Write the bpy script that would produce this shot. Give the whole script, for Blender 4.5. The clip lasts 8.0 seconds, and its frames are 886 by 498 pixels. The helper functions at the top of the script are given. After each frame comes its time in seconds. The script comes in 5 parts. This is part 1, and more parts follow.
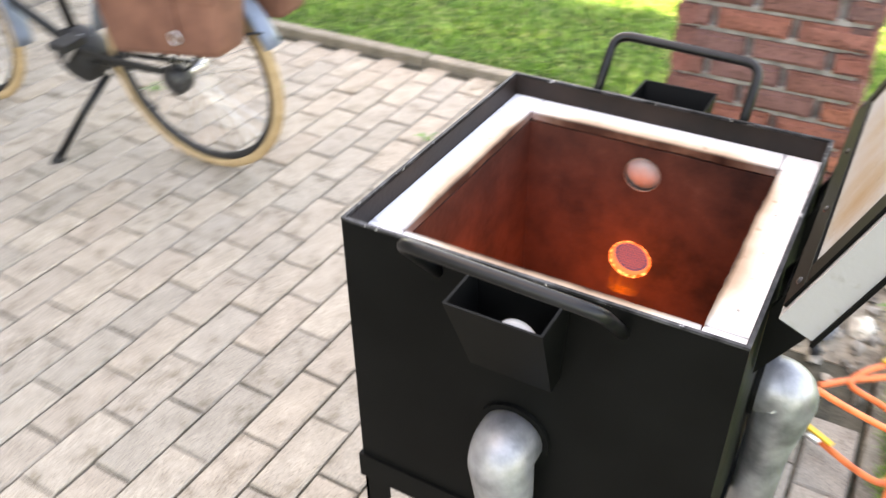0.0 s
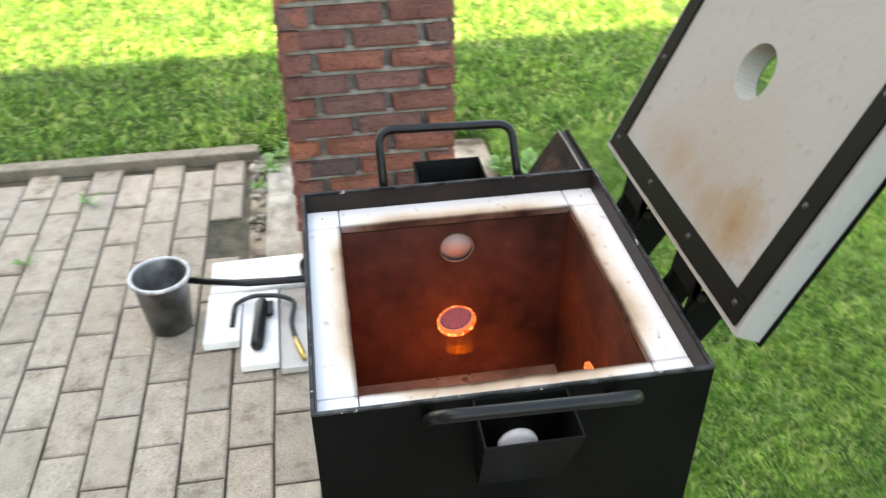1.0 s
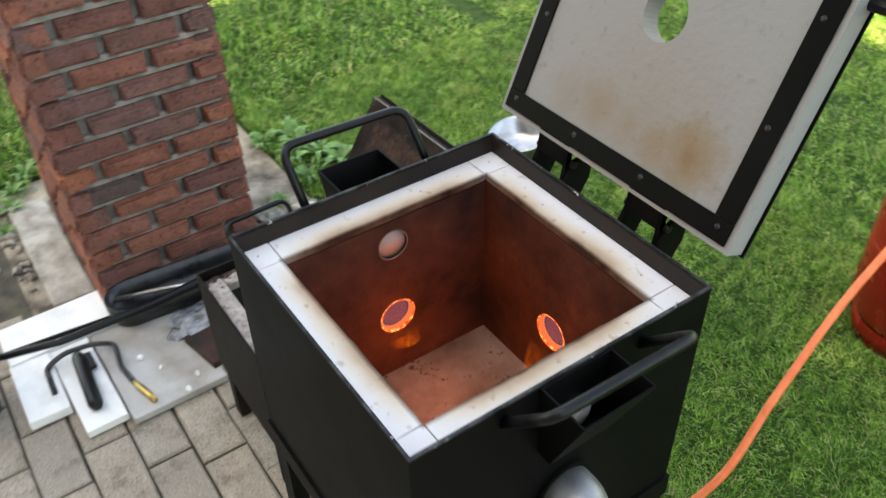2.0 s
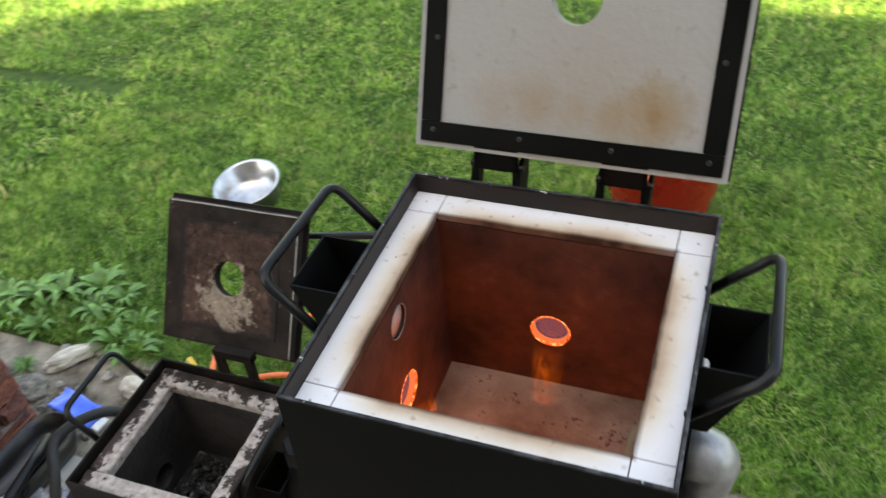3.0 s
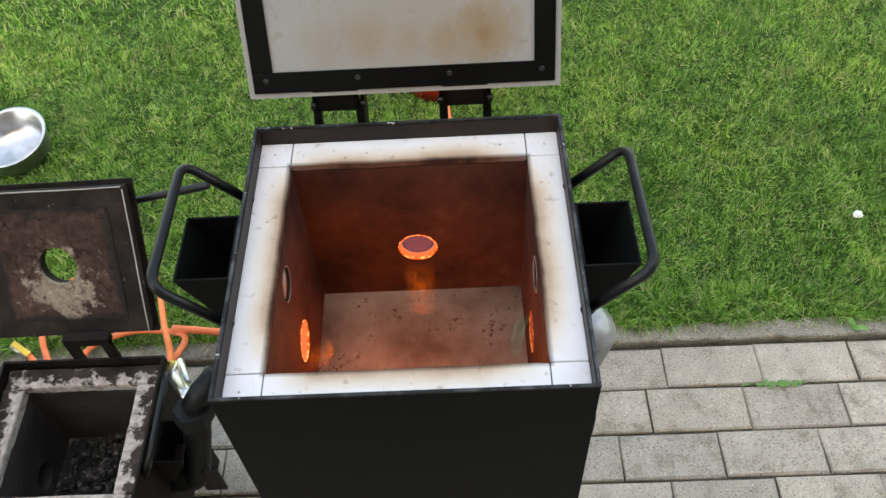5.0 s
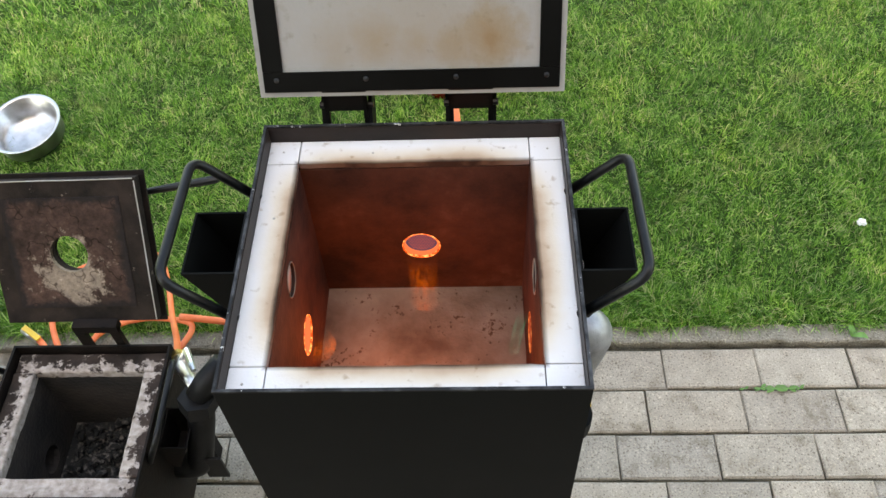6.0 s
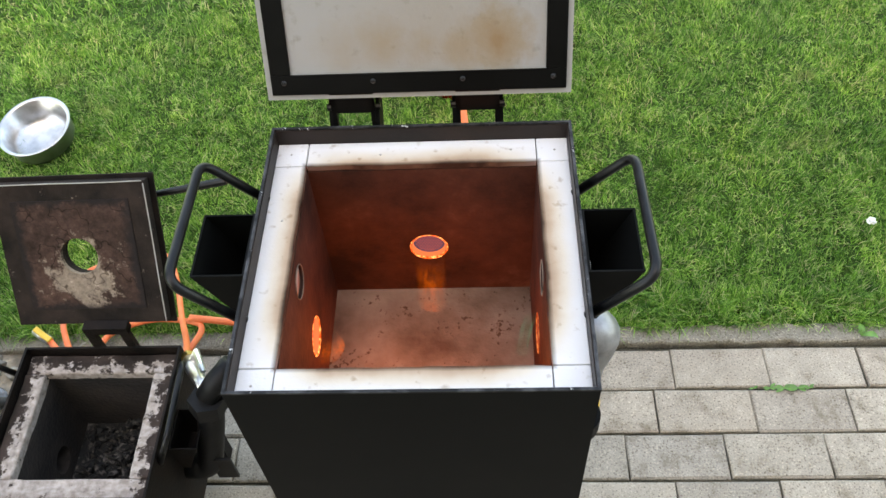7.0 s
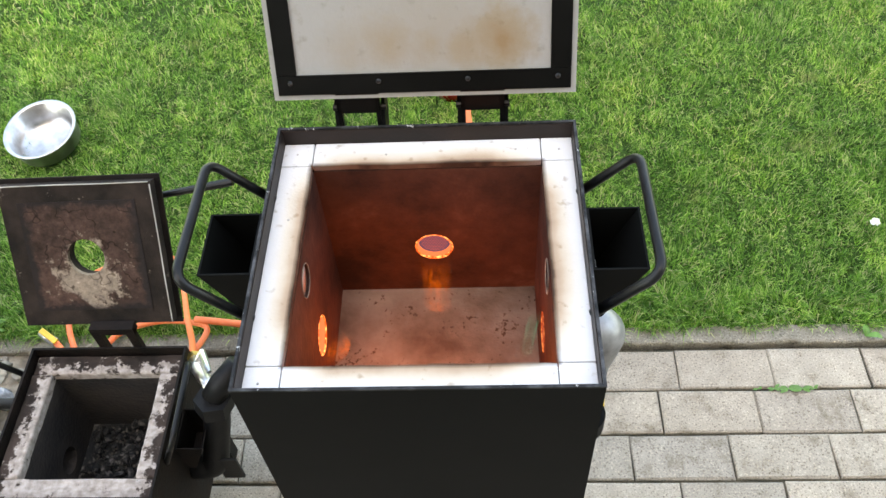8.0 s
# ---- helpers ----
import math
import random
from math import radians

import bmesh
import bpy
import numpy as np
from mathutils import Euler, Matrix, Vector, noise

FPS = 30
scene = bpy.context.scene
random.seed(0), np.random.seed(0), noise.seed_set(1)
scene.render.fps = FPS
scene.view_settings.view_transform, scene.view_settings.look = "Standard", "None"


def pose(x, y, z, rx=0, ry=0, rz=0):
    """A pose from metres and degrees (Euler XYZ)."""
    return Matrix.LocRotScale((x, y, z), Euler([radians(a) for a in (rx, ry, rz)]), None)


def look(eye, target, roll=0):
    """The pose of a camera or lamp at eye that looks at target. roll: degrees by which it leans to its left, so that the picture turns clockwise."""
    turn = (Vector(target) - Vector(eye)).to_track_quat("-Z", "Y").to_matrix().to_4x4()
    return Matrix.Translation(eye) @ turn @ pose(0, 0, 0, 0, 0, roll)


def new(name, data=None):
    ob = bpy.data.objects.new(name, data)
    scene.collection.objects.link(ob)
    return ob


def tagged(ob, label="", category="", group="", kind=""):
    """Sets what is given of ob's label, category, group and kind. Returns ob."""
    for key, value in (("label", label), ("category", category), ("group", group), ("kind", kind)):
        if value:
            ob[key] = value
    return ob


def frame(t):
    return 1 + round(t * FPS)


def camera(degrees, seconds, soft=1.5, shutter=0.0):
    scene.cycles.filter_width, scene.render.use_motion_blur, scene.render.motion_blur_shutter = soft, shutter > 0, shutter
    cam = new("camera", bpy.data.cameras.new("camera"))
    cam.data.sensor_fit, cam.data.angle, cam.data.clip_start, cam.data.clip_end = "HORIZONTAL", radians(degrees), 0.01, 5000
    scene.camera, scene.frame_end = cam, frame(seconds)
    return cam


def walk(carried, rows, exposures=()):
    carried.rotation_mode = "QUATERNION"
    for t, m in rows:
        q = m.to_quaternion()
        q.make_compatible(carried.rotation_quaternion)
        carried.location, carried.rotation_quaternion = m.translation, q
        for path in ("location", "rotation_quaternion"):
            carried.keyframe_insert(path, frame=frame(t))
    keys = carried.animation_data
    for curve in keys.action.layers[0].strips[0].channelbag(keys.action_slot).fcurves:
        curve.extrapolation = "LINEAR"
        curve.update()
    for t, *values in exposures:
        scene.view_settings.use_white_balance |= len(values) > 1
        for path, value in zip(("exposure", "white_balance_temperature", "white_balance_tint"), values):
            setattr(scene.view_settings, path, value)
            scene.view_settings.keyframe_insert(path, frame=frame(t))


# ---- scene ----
cam = camera(55.3, 8.0, shutter=0.4)

PATH = [
    (0, (0.759, 0.24, 1.361), (-0.652, -0.576, 0.202), -0.7),
    (0.2, (0.806, 0.133, 1.389), (-0.742, -0.406, 0.243), -0.5),
    (0.5, (0.82, 0.021, 1.445), (-0.811, -0.181, 0.304), -0.1),
    (0.8, (0.783, -0.089, 1.474), (-0.857, -0.016, 0.332), -0.4),
    (1, (0.77, -0.161, 1.486), (-0.842, 0.087, 0.329), -0.5),
    (1.2, (0.761, -0.224, 1.495), (-0.794, 0.186, 0.307), -0.6),
    (2.3, (0.495, -0.491, 1.544), (-0.649, 0.552, 0.277), -2.3),
    (2.5, (0.399, -0.531, 1.547), (-0.615, 0.651, 0.292), -3.5),
    (2.7, (0.29, -0.586, 1.543), (-0.556, 0.712, 0.279), -5.4),
    (3, (0.193, -0.652, 1.559), (-0.403, 0.749, 0.262), -5.8),
    (3.2, (0.165, -0.687, 1.567), (-0.313, 0.753, 0.263), -5.1),
    (3.5, (0.143, -0.712, 1.572), (-0.187, 0.763, 0.263), -3.9),
    (4, (0.07, -0.68, 1.605), (-0.06, 0.742, 0.205), -4.9),
    (4.5, (0.045, -0.63, 1.633), (-0.031, 0.659, 0.106), -6.8),
    (5, (0.067, -0.617, 1.662), (0.018, 0.622, 0.093), -4.2),
    (6.5, (0.078, -0.626, 1.688), (-0.001, 0.599, 0.108), -3.8),
    (7, (0.079, -0.623, 1.69), (-0.013, 0.6, 0.111), -4.5),
    (7.5, (0.076, -0.628, 1.689), (-0.027, 0.595, 0.109), -5.1),
    (8, (0.076, -0.632, 1.69), (-0.023, 0.6, 0.117), -4.8),
]
EXPOSURES = [(t, e, k, tint) for t, e, k, tint in ((0, 3.68, 10300, 18), (0.5, 3.74, 9800, 10), (1.0, 3.2, 9600, 8), (1.2, 3.0, 9600, 8), (2.5, 2.70, 9600, 8), (3.5, 2.75, 9600, 8), (5.0, 2.80, 9600, 8), (6.5, 2.96, 9600, 8), (7.0, 3.01, 9600, 8), (7.5, 3.12, 9600, 8), (8, 3.25, 9600, 8))]
walk(cam, [(t, look(e, g, r)) for t, e, g, r in PATH], EXPOSURES)

# ---------------------------------------------------------------- light
SUN_AZ = radians(178.0)      # compass angle of the sun, from +y clockwise
SUN_EL = radians(53.0)
world = bpy.data.worlds.new("sky")
scene.world = world
world.use_nodes = True
wn = world.node_tree.nodes
sky = wn.new("ShaderNodeTexSky")
sky.sky_type = "NISHITA"
sky.sun_disc = False
sky.sun_elevation = SUN_EL
sky.sun_rotation = SUN_AZ
sky.air_density, sky.dust_density = 1.0, 1.5
wn["Background"].inputs["Strength"].default_value = 0.15
world.node_tree.links.new(sky.outputs[0], wn["Background"].inputs["Color"])
sun_data = bpy.data.lights.new("sun", "SUN")
sun_data.energy, sun_data.angle, sun_data.color = 4.0, radians(0.6), (1.0, 0.94, 0.84)
sun = new("sun", sun_data)
sun_way = Vector((math.sin(SUN_AZ) * math.cos(SUN_EL), math.cos(SUN_AZ) * math.cos(SUN_EL), math.sin(SUN_EL)))
sun.matrix_world = look(sun_way * 30, (0, 0, 0))


# ---------------------------------------------------------------- materials
def nodes_of(name, rough=0.6, metal=0.0):
    m = bpy.data.materials.new(name)
    m.use_nodes = True
    t = m.node_tree
    b = t.nodes["Principled BSDF"]
    b.inputs["Roughness"].default_value = rough
    b.inputs["Metallic"].default_value = metal
    b.inputs["Specular IOR Level"].default_value = 0.18
    return m, t, b


def noise_tex(t, scale, detail=4.0, rough=0.55, coord="Object", vec=None):
    n = t.nodes.new("ShaderNodeTexNoise")
    n.inputs["Scale"].default_value = scale
    n.inputs["Detail"].default_value = detail
    n.inputs["Roughness"].default_value = rough
    if vec is None:
        c = t.nodes.new("ShaderNodeTexCoord")
        vec = c.outputs[coord]
    t.links.new(vec, n.inputs["Vector"])
    return n


def ramp(t, fac, stops):
    r = t.nodes.new("ShaderNodeValToRGB")
    e = r.color_ramp.elements
    while len(e) < len(stops):
        e.new(0.5)
    for k, (p, c) in zip(e, stops):
        k.position = p
        k.color = (*c, 1.0) if len(c) == 3 else c
    t.links.new(fac, r.inputs["Fac"])
    return r


def mix(t, fac, a, b, mode="MIX"):
    m = t.nodes.new("ShaderNodeMix")
    m.data_type, m.blend_type = "RGBA", mode
    for sock, v in ((m.inputs[0], fac), (m.inputs[6], a), (m.inputs[7], b)):
        if isinstance(v, bpy.types.NodeSocket):
            t.links.new(v, sock)
        elif isinstance(v, (int, float)):
            sock.default_value = v
        else:
            sock.default_value = (*v, 1.0)
    return m.outputs[2]


def calc(t, op, a, b=0.0, clamp=False):
    m = t.nodes.new("ShaderNodeMath")
    m.operation, m.use_clamp = op, clamp
    for sock, v in ((m.inputs[0], a), (m.inputs[1], b)):
        if isinstance(v, bpy.types.NodeSocket):
            t.links.new(v, sock)
        else:
            sock.default_value = v
    return m.outputs[0]


def bump(t, b, height, strength=0.3, distance=0.002):
    k = t.nodes.new("ShaderNodeBump")
    k.inputs["Strength"].default_value = strength
    k.inputs["Distance"].default_value = distance
    t.links.new(height, k.inputs["Height"])
    t.links.new(k.outputs[0], b.inputs["Normal"])


def island_random(t):
    g = t.nodes.new("ShaderNodeNewGeometry")
    return g.outputs["Random Per Island"]


def object_random(t):
    g = t.nodes.new("ShaderNodeObjectInfo")
    return g.outputs["Random"]


def plain(name, low, high, scale=20.0, rough=0.6, metal=0.0, fine=200.0, strength=0.25, depth=0.001, spread=(0.35, 0.65), gloss=0.5):
    """Two colours blended by coarse noise, with fine grain in relief and gloss."""
    m, t, b = nodes_of(name, rough, metal)
    n = noise_tex(t, scale, 5)
    r = ramp(t, n.outputs["Fac"], [(spread[0], low), (spread[1], high)])
    t.links.new(r.outputs[0], b.inputs["Base Color"])
    b.inputs["Specular IOR Level"].default_value = gloss
    f = noise_tex(t, fine, 3)
    bump(t, b, f.outputs["Fac"], strength, depth)
    g = calc(t, "MULTIPLY_ADD", n.outputs["Fac"], 0.25)
    g.node.inputs[2].default_value = rough - 0.12
    t.links.new(g, b.inputs["Roughness"])
    return m


def glow(name, colour, strength):
    m, t, b = nodes_of(name, 0.9)
    b.inputs["Base Color"].default_value = (0.008, 0.006, 0.006, 1)
    b.inputs["Specular IOR Level"].default_value = 0.1
    b.inputs["Emission Color"].default_value = (*colour, 1)
    b.inputs["Emission Strength"].default_value = strength
    return m


steel_black = plain("black_painted_steel", (0.0020, 0.0021, 0.0019), (0.0046, 0.0047, 0.0044), 6, 0.5, 0.0, 500, 0.12, 0.0006, gloss=0.06)
steel_edge = plain("worn_steel_rim", (0.018, 0.018, 0.019), (0.06, 0.06, 0.062), 45, 0.45, 0.3, 300, 0.25, 0.0008, (0.45, 0.72))


def chipped_rim():
    """Dark steel edge, scuffed bright, with chips of white fibre on it."""
    m, t, b = nodes_of("chipped_steel_rim", 0.5, 0.2)
    r = ramp(t, noise_tex(t, 45, 4).outputs["Fac"], [(0.42, (0.012, 0.012, 0.0125)), (0.70, (0.075, 0.075, 0.078))])
    k = ramp(t, noise_tex(t, 75, 5, 0.7).outputs["Fac"], [(0.645, (0, 0, 0)), (0.660, (1, 1, 1))])
    t.links.new(mix(t, k.outputs[0], r.outputs[0], (0.62, 0.61, 0.60)), b.inputs["Base Color"])
    return m


steel_rim = chipped_rim()
tube_black = plain("black_lacquered_tube", (0.004, 0.0042, 0.0048), (0.009, 0.0094, 0.0102), 30, 0.36, 0.0, 350, 0.12, 0.0005, gloss=0.24)
steel_burnt = plain("burnt_rusty_steel", (0.0032, 0.0028, 0.0026), (0.015, 0.010, 0.008), 22, 0.65, 0.05, 180, 0.5, 0.002, gloss=0.15)
steel_tinted = plain("brown_steel", (0.009, 0.007, 0.0065), (0.026, 0.016, 0.0125), 9, 0.5, 0.1, 220, 0.3, 0.001, gloss=0.25)
silver_paint = plain("aluminium_paint", (0.14, 0.14, 0.147), (0.34, 0.34, 0.35), 26, 0.42, 0.55, 220, 0.35, 0.0012)
steel_bright = plain("bright_steel", (0.55, 0.55, 0.55), (0.72, 0.72, 0.73), 35, 0.36, 1.0, 260, 0.12, 0.0006)
brass = plain("brass", (0.42, 0.28, 0.08), (0.62, 0.45, 0.16), 60, 0.35, 1.0, 200, 0.1, 0.0005)
red_paint = plain("red_enamel", (0.235, 0.007, 0.006), (0.32, 0.011, 0.009), 7, 0.27, 0.0, 120, 0.08, 0.0008)
hose_orange = plain("orange_rubber", (0.72, 0.13, 0.035), (0.82, 0.19, 0.06), 30, 0.5, 0.0, 200, 0.1, 0.0005)
tyre_tan = plain("tan_rubber", (0.30, 0.20, 0.10), (0.42, 0.29, 0.16), 30, 0.75, 0.0, 250, 0.3, 0.001)
rubber_black = plain("black_rubber", (0.0045, 0.0045, 0.0047), (0.011, 0.011, 0.0115), 30, 0.7, 0.0, 250, 0.3, 0.001)
leather_brown = plain("brown_canvas", (0.13, 0.050, 0.032), (0.20, 0.085, 0.055), 14, 0.75, 0.0, 420, 0.4, 0.001)
guard_blue = plain("blue_grey_lacquer", (0.13, 0.165, 0.22), (0.18, 0.22, 0.29), 18, 0.4, 0.2, 200, 0.1, 0.0005)
ash_dark = plain("charred_lining", (0.008, 0.007, 0.006), (0.034, 0.026, 0.022), 16, 0.9, 0.0, 140, 0.8, 0.004)
coal = plain("coal_and_ash", (0.006, 0.006, 0.006), (0.16, 0.145, 0.135), 70, 0.85, 0.0, 160, 0.9, 0.004, (0.52, 0.72))
slab_white = plain("white_insulation_board", (0.60, 0.60, 0.58), (0.80, 0.80, 0.78), 11, 0.85, 0.0, 260, 0.4, 0.001, (0.3, 0.55))
slab_grey = plain("stained_grey_board", (0.20, 0.16, 0.115), (0.44, 0.43, 0.41), 7, 0.85, 0.0, 200, 0.5, 0.0015, (0.25, 0.6))
concrete = plain("weathered_concrete", (0.095, 0.082, 0.062), (0.28, 0.25, 0.20), 38, 0.9, 0.0, 190, 1.0, 0.004)
mortar = plain("grey_mortar", (0.16, 0.147, 0.13), (0.34, 0.318, 0.29), 25, 0.95, 0.0, 220, 0.9, 0.003)
bone_stone = plain("pale_stone", (0.48, 0.42, 0.33), (0.66, 0.60, 0.50), 20, 0.8, 0.0, 120, 0.5, 0.002)
blue_plastic = plain("blue_plastic", (0.02, 0.10, 0.62), (0.04, 0.16, 0.75), 20, 0.35, 0.0, 120, 0.1, 0.0005)
bag_plastic = plain("clear_grey_plastic_film", (0.05, 0.055, 0.065), (0.34, 0.36, 0.39), 25, 0.16, 0.0, 60, 0.9, 0.01)
wall_render = plain("rendered_house_wall", (0.22, 0.18, 0.15), (0.30, 0.25, 0.21), 3, 0.9, 0.0, 80, 0.5, 0.004)
roof_dark = plain("roof_felt", (0.05, 0.05, 0.05), (0.08, 0.075, 0.07), 3, 0.9, 0.0, 60, 0.5, 0.004)
yellow_plastic = plain("yellow_plastic", (0.62, 0.36, 0.02), (0.72, 0.46, 0.04), 30, 0.4, 0.0, 120, 0.1, 0.0005)
leaf_green = plain("broad_leaf", (0.055, 0.135, 0.018), (0.12, 0.27, 0.04), 30, 0.5, 0.0, 160, 0.4, 0.001)
glow_dots = glow("glowing_burner_holes", (0.85, 0.16, 0.14), 0.085)
grille_hot = glow("hot_burner_plate", (0.36, 0.20, 0.44), 0.036)


def ember_material(name, power):
    """Burner edge: glowing metal, dull red to bright orange in patches."""
    m, t, b = nodes_of(name, 0.9)
    b.inputs["Base Color"].default_value = (0.02, 0.012, 0.01, 1)
    n = noise_tex(t, 160, 4, 0.7)
    r = ramp(t, n.outputs["Fac"], [(0.36, (0.07, 0.006, 0.002)), (0.48, (0.55, 0.060, 0.012)), (0.62, (1.0, 0.34, 0.13))])
    t.links.new(r.outputs[0], b.inputs["Emission Color"])
    b.inputs["Emission Strength"].default_value = power
    return m


glow_edge = ember_material("glowing_burner_edge", 0.36)
glow_edge_dull = ember_material("dull_burner_edge", 0.12)
glow_throat = glow("glowing_burner_throat", (1.0, 0.22, 0.10), 0.14)
glow_throat_dull = glow("dull_red_burner_throat", (1.0, 0.17, 0.10), 0.045)


def fibre_material():
    """White ceramic fibre board, scorched brown beside the opening."""
    m, t, b = nodes_of("scorched_ceramic_board", 0.85)
    c = t.nodes.new("ShaderNodeTexCoord")
    s = t.nodes.new("ShaderNodeSeparateXYZ")
    t.links.new(c.outputs["Object"], s.inputs[0])
    ax, ay = calc(t, "ABSOLUTE", s.outputs[0]), calc(t, "ABSOLUTE", s.outputs[1])
    reach = calc(t, "MAXIMUM", ax, ay)
    along = calc(t, "MINIMUM", ax, ay)
    n = noise_tex(t, 14, 4, vec=c.outputs["Object"])
    wobble = calc(t, "MULTIPLY", calc(t, "SUBTRACT", n.outputs["Fac"], 0.5), 0.022)
    near = calc(t, "DIVIDE", calc(t, "SUBTRACT", 0.192, calc(t, "ADD", reach, wobble)), 0.039, True)
    middle = calc(t, "DIVIDE", calc(t, "SUBTRACT", 0.160, calc(t, "ADD", along, wobble)), 0.07, True)
    scorch = calc(t, "MULTIPLY", calc(t, "POWER", near, 1.5), middle)
    tone = ramp(t, scorch, [(0.0, (0.63, 0.62, 0.625)), (0.32, (0.57, 0.50, 0.42)), (0.62, (0.44, 0.33, 0.24)), (0.90, (0.30, 0.20, 0.135)), (1.0, (0.15, 0.092, 0.062))])
    char = ramp(t, calc(t, "ADD", reach, calc(t, "MULTIPLY", wobble, 0.16)), [(0.1552, (0.09, 0.06, 0.05)), (0.1578, (1, 1, 1))])
    d = noise_tex(t, 70, 3, vec=c.outputs["Object"])
    spots = ramp(t, d.outputs["Fac"], [(0.62, (1, 1, 1)), (0.74, (0.72, 0.66, 0.60))])
    t.links.new(mix(t, 1.0, mix(t, 1.0, tone.outputs[0], spots.outputs[0], "MULTIPLY"), char.outputs[0], "MULTIPLY"), b.inputs["Base Color"])
    f = noise_tex(t, 260, 3, vec=c.outputs["Object"])
    bump(t, b, f.outputs["Fac"], 0.4, 0.001)
    return m


def lid_board_material():
    """Off-white lid lining with two brown scorch patches near its lower edge."""
    m, t, b = nodes_of("lid_lining_board", 0.88)
    c = t.nodes.new("ShaderNodeTexCoord")
    n = noise_tex(t, 26, 6, 0.65, vec=c.outputs["Object"])
    total = None
    for px, py, size, force in ((0.102, 0.072, 0.056, 0.62), (0.062, 0.066, 0.055, 0.36), (0.008, 0.066, 0.052, 0.24), (-0.042, 0.074, 0.058, 0.27), (-0.09, 0.066, 0.050, 0.18), (0.03, 0.075, 0.16, 0.14)):
        v = t.nodes.new("ShaderNodeVectorMath")
        v.operation = "DISTANCE"
        v.inputs[1].default_value = (px, py, 0)
        t.links.new(c.outputs["Object"], v.inputs[0])
        d = calc(t, "ADD", v.outputs["Value"], calc(t, "MULTIPLY", calc(t, "SUBTRACT", n.outputs["Fac"], 0.5), 0.06))
        s = calc(t, "MULTIPLY", calc(t, "SUBTRACT", 1.0, calc(t, "DIVIDE", d, size), True), force)
        total = s if total is None else calc(t, "MAXIMUM", total, s)
    tone = ramp(t, total, [(0.0, (0.262, 0.258, 0.252)), (0.25, (0.235, 0.195, 0.15)), (0.6, (0.21, 0.145, 0.085)), (1.0, (0.14, 0.08, 0.05))])
    d = noise_tex(t, 55, 4, vec=c.outputs["Object"])
    spots = ramp(t, d.outputs["Fac"], [(0.6, (1, 1, 1)), (0.78, (0.80, 0.77, 0.73))])
    t.links.new(mix(t, 1.0, tone.outputs[0], spots.outputs[0], "MULTIPLY"), b.inputs["Base Color"])
    h = mix(t, 0.5, noise_tex(t, 120, 3).outputs["Fac"], d.outputs["Fac"])
    bump(t, b, h, 0.6, 0.002)
    return m


def lining_material(name, dark, lit, pale):
    """Fired refractory, blotched in brown with pale ash."""
    m, t, b = nodes_of(name, 0.85)
    n = noise_tex(t, 11, 6, 0.65)
    r = ramp(t, n.outputs["Fac"], [(0.32, dark), (0.6, lit), (0.8, pale)])
    t.links.new(r.outputs[0], b.inputs["Base Color"])
    bump(t, b, noise_tex(t, 110, 4).outputs["Fac"], 0.5, 0.002)
    return m


lining_wall = lining_material("fired_red_lining", (0.015, 0.0075, 0.006), (0.056, 0.024, 0.016), (0.11, 0.058, 0.04))


def floor_material():
    """Pale fired hearth: rust-brown drifts, and dark crumbs gathered in clusters."""
    m, t, b = nodes_of("furnace_floor_crumbs", 0.85)
    r = ramp(t, noise_tex(t, 9, 5).outputs["Fac"], [(0.32, (0.058, 0.043, 0.031)), (0.48, (0.115, 0.100, 0.080)), (0.68, (0.19, 0.176, 0.150))])
    d = noise_tex(t, 130, 3)
    cluster = noise_tex(t, 17, 2)
    both = calc(t, "ADD", calc(t, "MULTIPLY", d.outputs["Fac"], 0.55), calc(t, "MULTIPLY", cluster.outputs["Fac"], 0.45))
    k = ramp(t, both, [(0.585, (1, 1, 1)), (0.64, (0.36, 0.25, 0.19))])
    t.links.new(mix(t, 1.0, r.outputs[0], k.outputs[0], "MULTIPLY"), b.inputs["Base Color"])
    bump(t, b, d.outputs["Fac"], 0.6, 0.003)
    return m


def ashen_material(name, base_low, base_high, ash, cover):
    """Dark burnt surface with torn patches of pale ash."""
    m, t, b = nodes_of(name, 0.9)
    n = noise_tex(t, 34, 7, 0.75)
    r = ramp(t, noise_tex(t, 14, 5).outputs["Fac"], [(0.35, base_low), (0.65, base_high)])
    k = ramp(t, n.outputs["Fac"], [(cover, (0, 0, 0)), (cover + 0.05, (1, 1, 1))])
    t.links.new(mix(t, k.outputs[0], r.outputs[0], ash), b.inputs["Base Color"])
    bump(t, b, n.outputs["Fac"], 0.7, 0.004)
    return m



